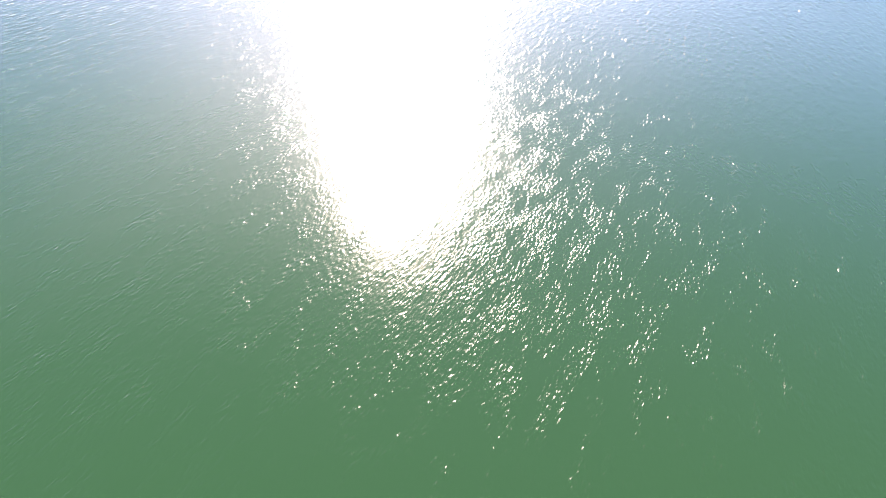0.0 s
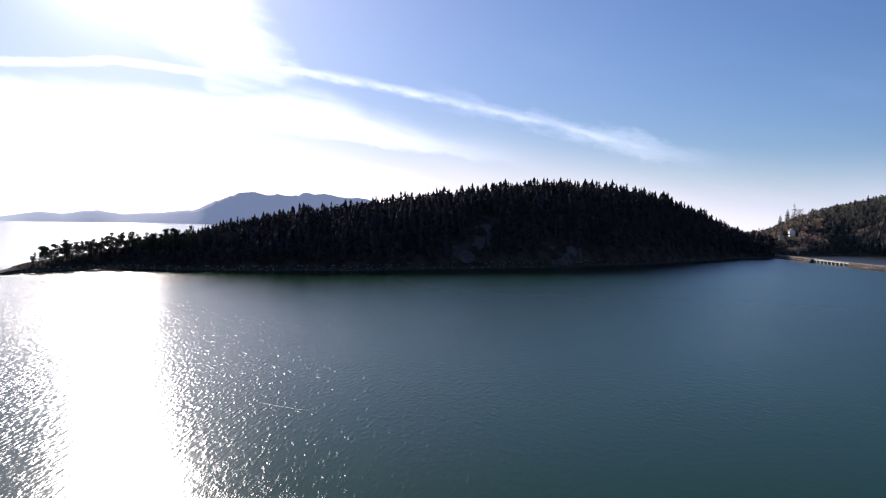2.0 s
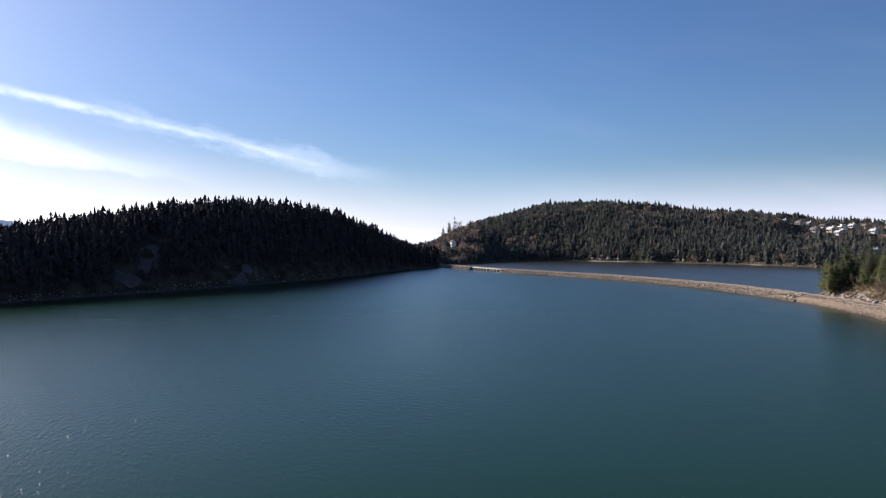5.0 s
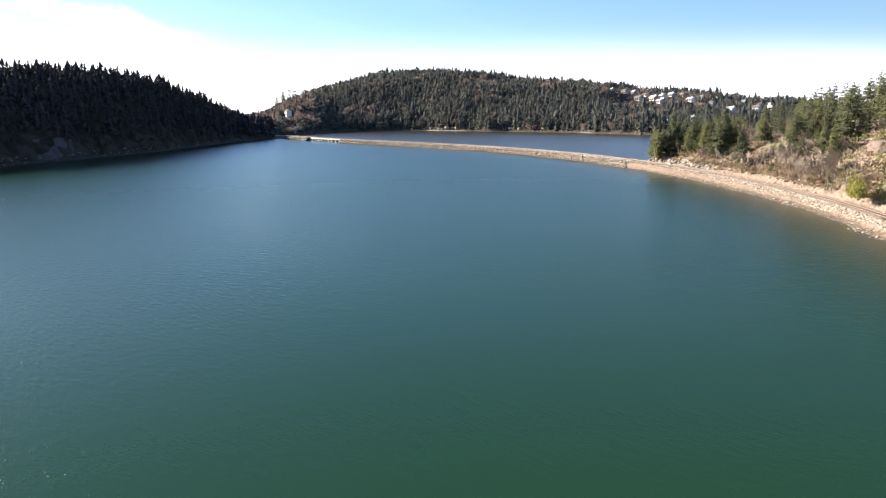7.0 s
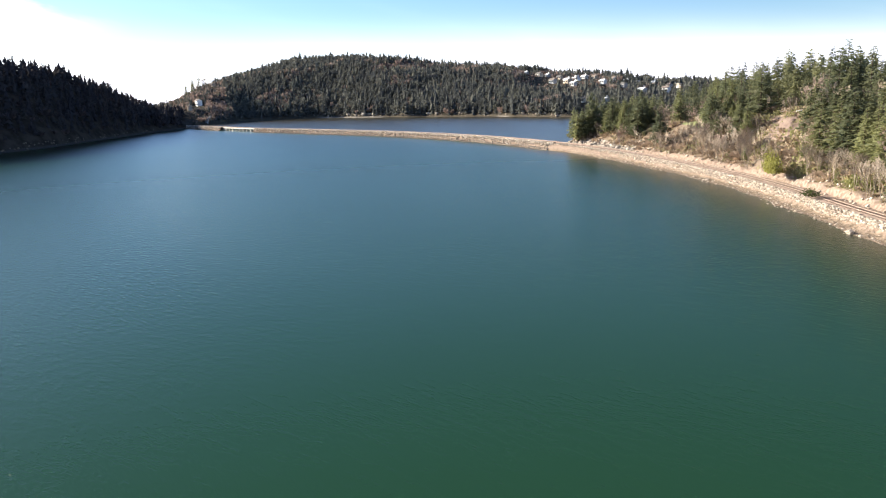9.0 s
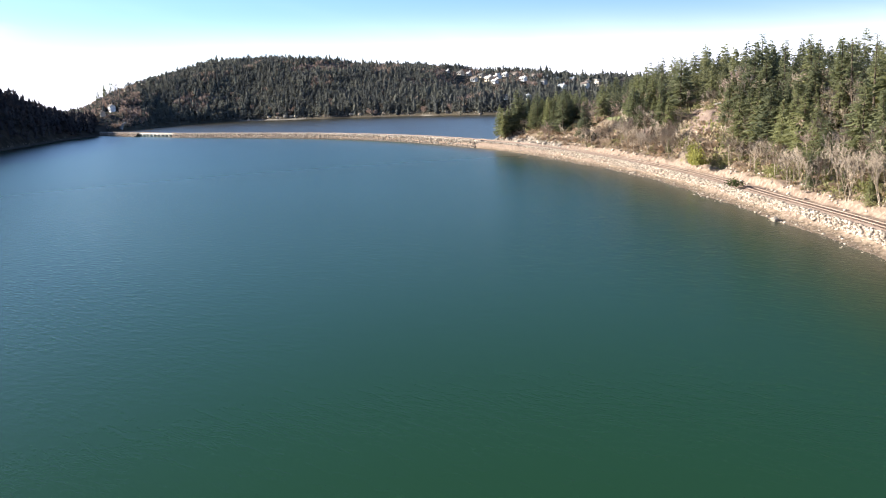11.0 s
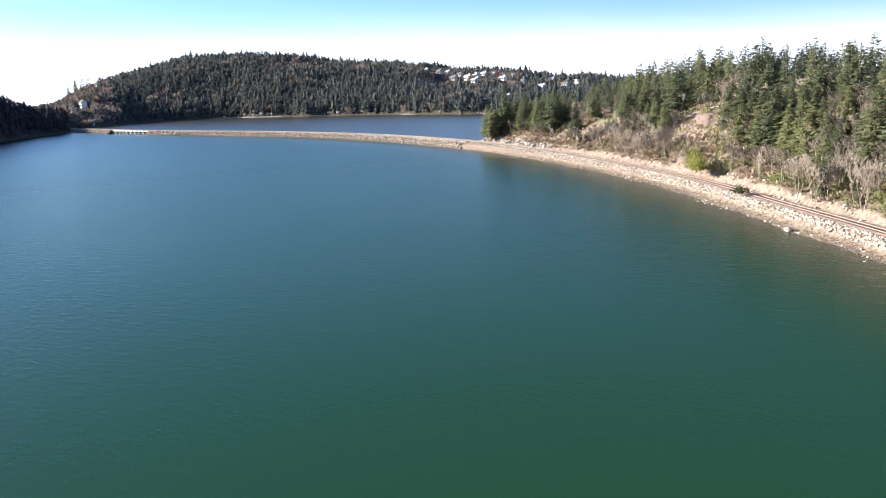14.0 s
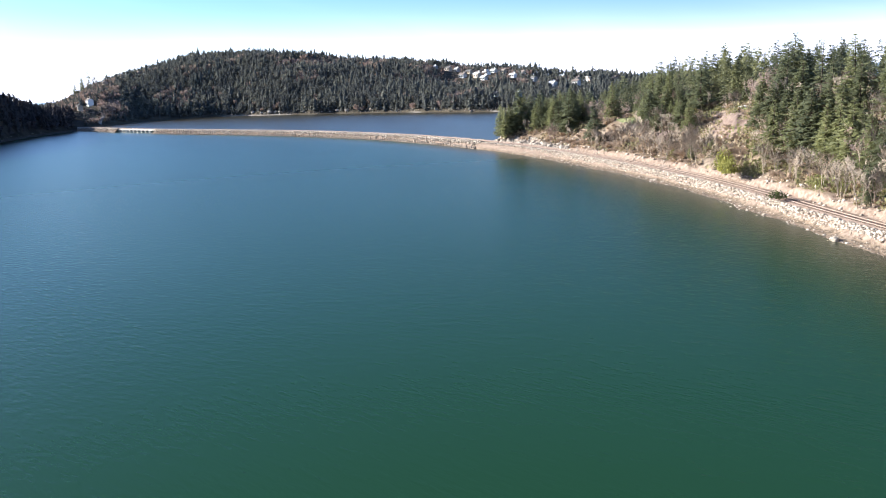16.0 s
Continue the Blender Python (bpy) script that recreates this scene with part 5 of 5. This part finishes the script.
def house(x, y, z, w, d, h, turn, style, wall, seed):
    q = random.Random(seed)
    hue = ("white", "tan", "grey")[wall]
    ob = thing("house", pose(x, y, z - 1.0, 0, 0, turn), f"{hue} {'flat-roofed' if style == 0 else 'gabled'} house with wide windows among the trees", "house", "houses on the hill")
    body = Shape()
    h += 1.0
    body.box(Matrix(), w / 2, d / 2, h)
    if style == 0:
        body.box(pose(-w * 0.2, 0, h), w * 0.26, d * 0.42, 2.6)
    else:
        body.add([(-w / 2, -d / 2, h), (-w / 2, d / 2, h), (-w / 2, 0, h + d * 0.28), (w / 2, -d / 2, h), (w / 2, d / 2, h), (w / 2, 0, h + d * 0.28)], [(0, 2, 1), (3, 4, 5)])
    part("wall", body, WALLS[wall], ob)
    roof = Shape()
    if style == 0:
        roof.box(pose(0, 0, h), w / 2 + 0.9, d / 2 + 0.9, 0.35)
        roof.box(pose(-w * 0.2, 0, h + 2.6), w * 0.26 + 0.8, d * 0.42 + 0.8, 0.3)
    else:
        e, r = 0.7, d * 0.28
        for sg in (-1, 1):
            lo, hi = h - r * e / (d / 2), h + r + 0.1
            roof.add([(sx * (w / 2 + e), sg * (d / 2 + e) * k, (lo if k else hi) + t) for sx in (-1, 1) for k in (0, 1) for t in (0.0, 0.28)],
                     [(0, 1, 3, 2), (4, 6, 7, 5), (1, 5, 7, 3), (0, 2, 6, 4), (2, 3, 7, 6), (0, 4, 5, 1)])
        roof.box(pose(w * 0.22, d * 0.1, h + r * 0.4), 0.5, 0.5, r + 1.2)
    part("roof", roof, ROOFS[2 if seed > 8 and seed % 2 else (0 if seed % 4 else 1)], ob, "weathered roof")
    floors = max(1, int((h - 1) // 3))
    for level in range(floors):
        n = max(2, int(w // 4))
        for i in range(n):
            cx = -w / 2 + w * (i + 0.5) / n
            if q.random() < 0.1:
                continue
            fr, gl = Shape(), Shape()
            m = pose(cx, -d / 2, 1.9 + level * 3.0)
            fr.box(m @ pose(0, -0.02, -0.1), w / n * 0.36, 0.08, 1.75)
            win = part("window", fr, TRIM, ob, "white window frame")
            gl.box(m @ pose(0, -0.06, 0), w / n * 0.32, 0.08, 1.55)
            part("pane", gl, PANE, win, "dark reflecting glass")
    if style == 0:
        deck = Shape()
        deck.box(pose(0, -d / 2 - 1.3, 3.6), w * 0.45, 1.3, 0.25)
        deck.box(pose(0, -d / 2 - 2.5, 3.85), w * 0.45, 0.06, 0.9)
        part("balcony", deck, TRIM, ob, "white balcony")
    return ob


for i, ((a, k, w, d, h, turn, style, wall), (x, y, z, _w)) in enumerate(zip(HOUSES, PADS)):
    house(x, y, z, w, d, h, -105 + (turn - a) * 0.5, style, wall, i)

def leaning_rock(x, y):
    """A dark slab that leans over like a hooked finger beside the narrows."""
    bm = bmesh.new()
    bmesh.ops.create_cube(bm, size=1.0)
    bmesh.ops.subdivide_edges(bm, edges=bm.edges[:], cuts=7, use_grid_fill=True)
    for v in bm.verts:
        h = v.co.z + 0.5
        wide = 4.6 - 2.6 * h
        n = noise.noise(v.co * 3.0 + Vector((4, 0, 0))) * 0.5 + noise.noise(v.co * 8.0) * 0.2
        v.co = Vector((v.co.x * wide + 5.5 * h * h + n, v.co.y * (3.4 - 1.4 * h) + n, h * 8.5 - 1.0 + n * 0.6))
    me = bpy.data.meshes.new("rock")
    bm.to_mesh(me), bm.free()
    me.materials.append(DARK_STONE)
    ob = new("rock", me)
    ob.matrix_basis = pose(x, y, 1.0, 0, 0, -15)
    return tagged(ob, "dark leaning rock slab at the end of the bank", "rock")


DARK_STONE = surface("dark_shore_rock", (0.15, 0.14, 0.135), (0.38, 0.35, 0.33), 0.3, 0.9, 0.6, 0.1)
leaning_rock(341, 799)
for i, (a, size) in enumerate(((32.8, 2.0), (33.9, 2.6), (34.3, 1.8), (36.1, 1.6), (38.4, 2.4), (39.0, 2.2), (42.4, 1.5), (45.0, 2.0))):
    x, y, z = north_height(a, 0.012)
    tagged(boulder(x, y, max(0.2, z) - 0.3, size, 80 + i), "pale boulder at the edge of the far shore", "boulder", "boulders on the far shore")


def foam():
    """A short pale streak of foam drifting on the water."""
    m = surface("sea_foam", (0.2, 0.23, 0.23), (0.38, 0.41, 0.41), 1.5, 0.6, 0.2, 0.02)
    s, q = Shape(), random.Random(3)
    for k in range(26):
        u = k / 25
        x, y = -31.5 + 8.5 * u, 116.5 - 3.2 * u + 1.5 * (1 - u) ** 2
        w = 0.02 + 0.07 * math.sin(3.14 * u) * q.uniform(0.2, 1.2)
        y += q.uniform(-0.12, 0.12)
        s.add([(x - 0.2, y - w, 0.03), (x + 0.22, y - w * 0.6, 0.03), (x + 0.2, y + w, 0.035), (x - 0.2, y + w * 0.7, 0.035)], [(0, 1, 2, 3)])
    tagged(new("foam_streak", s.mesh("foam_streak", m)), "thin white streak of foam on the water", "foam", kind="stuff")


foam()


# ---- at the top of the bluff: a roadside barrier and a parked car ----
def s_at(a, d):
    """How far along the shore a bearing meets the line d metres inland."""
    best = min(np.arange(S_TIP, S_TIP + 300, 1.0), key=lambda s: abs(math.degrees(math.atan2(on_bank(s, d)[0] - VIEW_AT[0], on_bank(s, d)[1] - VIEW_AT[1])) - a))
    return float(best)


STEEL = metal_mat("galvanised_steel", (0.3, 0.3, 0.3), 0.55)
ASPHALT = surface("asphalt", (0.04, 0.04, 0.042), (0.075, 0.073, 0.07), 0.6, 0.9, 0.3, 0.01)
S_ROAD = s_at(62.6, 30.0), s_at(67.6, 30.0)
sheet("road", np.linspace(S_ROAD[0], S_ROAD[1], 14), np.linspace(32.4, 36.4, 5), lambda s, d: (*on_bank(s, d), headland_height(s, 31.0) + 0.3), ASPHALT,
      "narrow dark asphalt road along the edge of the bluff", "road")


def barrier():
    rail = thing("guard_rail", Matrix(), "low grey steel guard rail beside the road", "guard rail")
    ss = np.linspace(S_ROAD[0], S_ROAD[1], 16)
    beam = Shape()
    for s0, s1 in zip(ss[:-1], ss[1:]):
        row = []
        for s in (s0, s1):
            x, y = on_bank(s, 31.8)
            z = headland_height(s, 31.8)
            x2, y2 = on_bank(s, 31.7)
            row += [(x, y, z + 0.45), (x2, y2, z + 0.6), (x, y, z + 0.8)]
        beam.add(row, [(0, 1, 4, 3), (1, 2, 5, 4)])
    part("beam", beam, STEEL, rail)
    for s in ss:
        x, y = on_bank(s, 31.9)
        p = Shape()
        p.box(pose(x, y, headland_height(s, 31.9) - 0.6), 0.07, 0.07, 1.4)
        part("post", p, STEEL, rail)


barrier()


def car(x, y, z, turn):
    paint = surface("white_car_paint", (0.72, 0.72, 0.71), (0.78, 0.78, 0.77), 0.5, 0.25, 0.02, 0.002)
    rubber = surface("tyre_rubber", (0.02, 0.02, 0.02), (0.04, 0.04, 0.04), 2.0, 0.9, 0.1, 0.01)
    ob = thing("car", pose(x, y, z, 0, 0, turn), "white car parked under the firs at the top of the bluff", "car")
    body = Shape()
    prof = [(-2.2, 0.35), (-2.25, 0.75), (-2.1, 1.0), (2.05, 0.98), (2.25, 0.7), (2.2, 0.35)]
    n = len(prof)
    body.add([(px, sy, pz) for sy in (-0.88, 0.88) for px, pz in prof], [tuple(range(n)), tuple(range(2 * n - 1, n - 1, -1))] + [(i, (i + 1) % n, n + (i + 1) % n, n + i) for i in range(n)])
    part("body", body, paint, ob)
    cab = Shape()
    prof = [(-1.9, 0.98), (-1.4, 1.5), (0.4, 1.52), (1.15, 0.98)]
    cab.add([(px, sy * (0.84 if pz < 1 else 0.68), pz) for sy in (-1, 1) for px, pz in prof], [(0, 1, 2, 3), (7, 6, 5, 4), (0, 4, 5, 1), (1, 5, 6, 2), (2, 6, 7, 3)])
    part("window", cab, PANE, ob, "dark glass cabin")
    top = Shape()
    top.box(pose(-0.5, 0, 1.5), 0.92, 0.66, 0.06)
    part("roof", top, paint, ob)
    for wx in (-1.35, 1.35):
        for wy in (-0.8, 0.8):
            w = Shape()
            w.tube((wx, wy - 0.1, 0.33), (wx, wy + 0.1, 0.33), 0.33, 0.33, 14)
            w.add([(wx + 0.33 * math.cos(0.449 * i), wy + sg * 0.1, 0.33 + 0.33 * math.sin(0.449 * i)) for sg in (-1, 1) for i in range(14)], [tuple(range(14)), tuple(range(27, 13, -1))])
            part("wheel", w, rubber, ob)
    return ob


s = s_at(73.2, 31.0)
x, y = on_bank(s, 32.0)
car(x, y, headland_height(s, 32.0) + 0.05, 30)
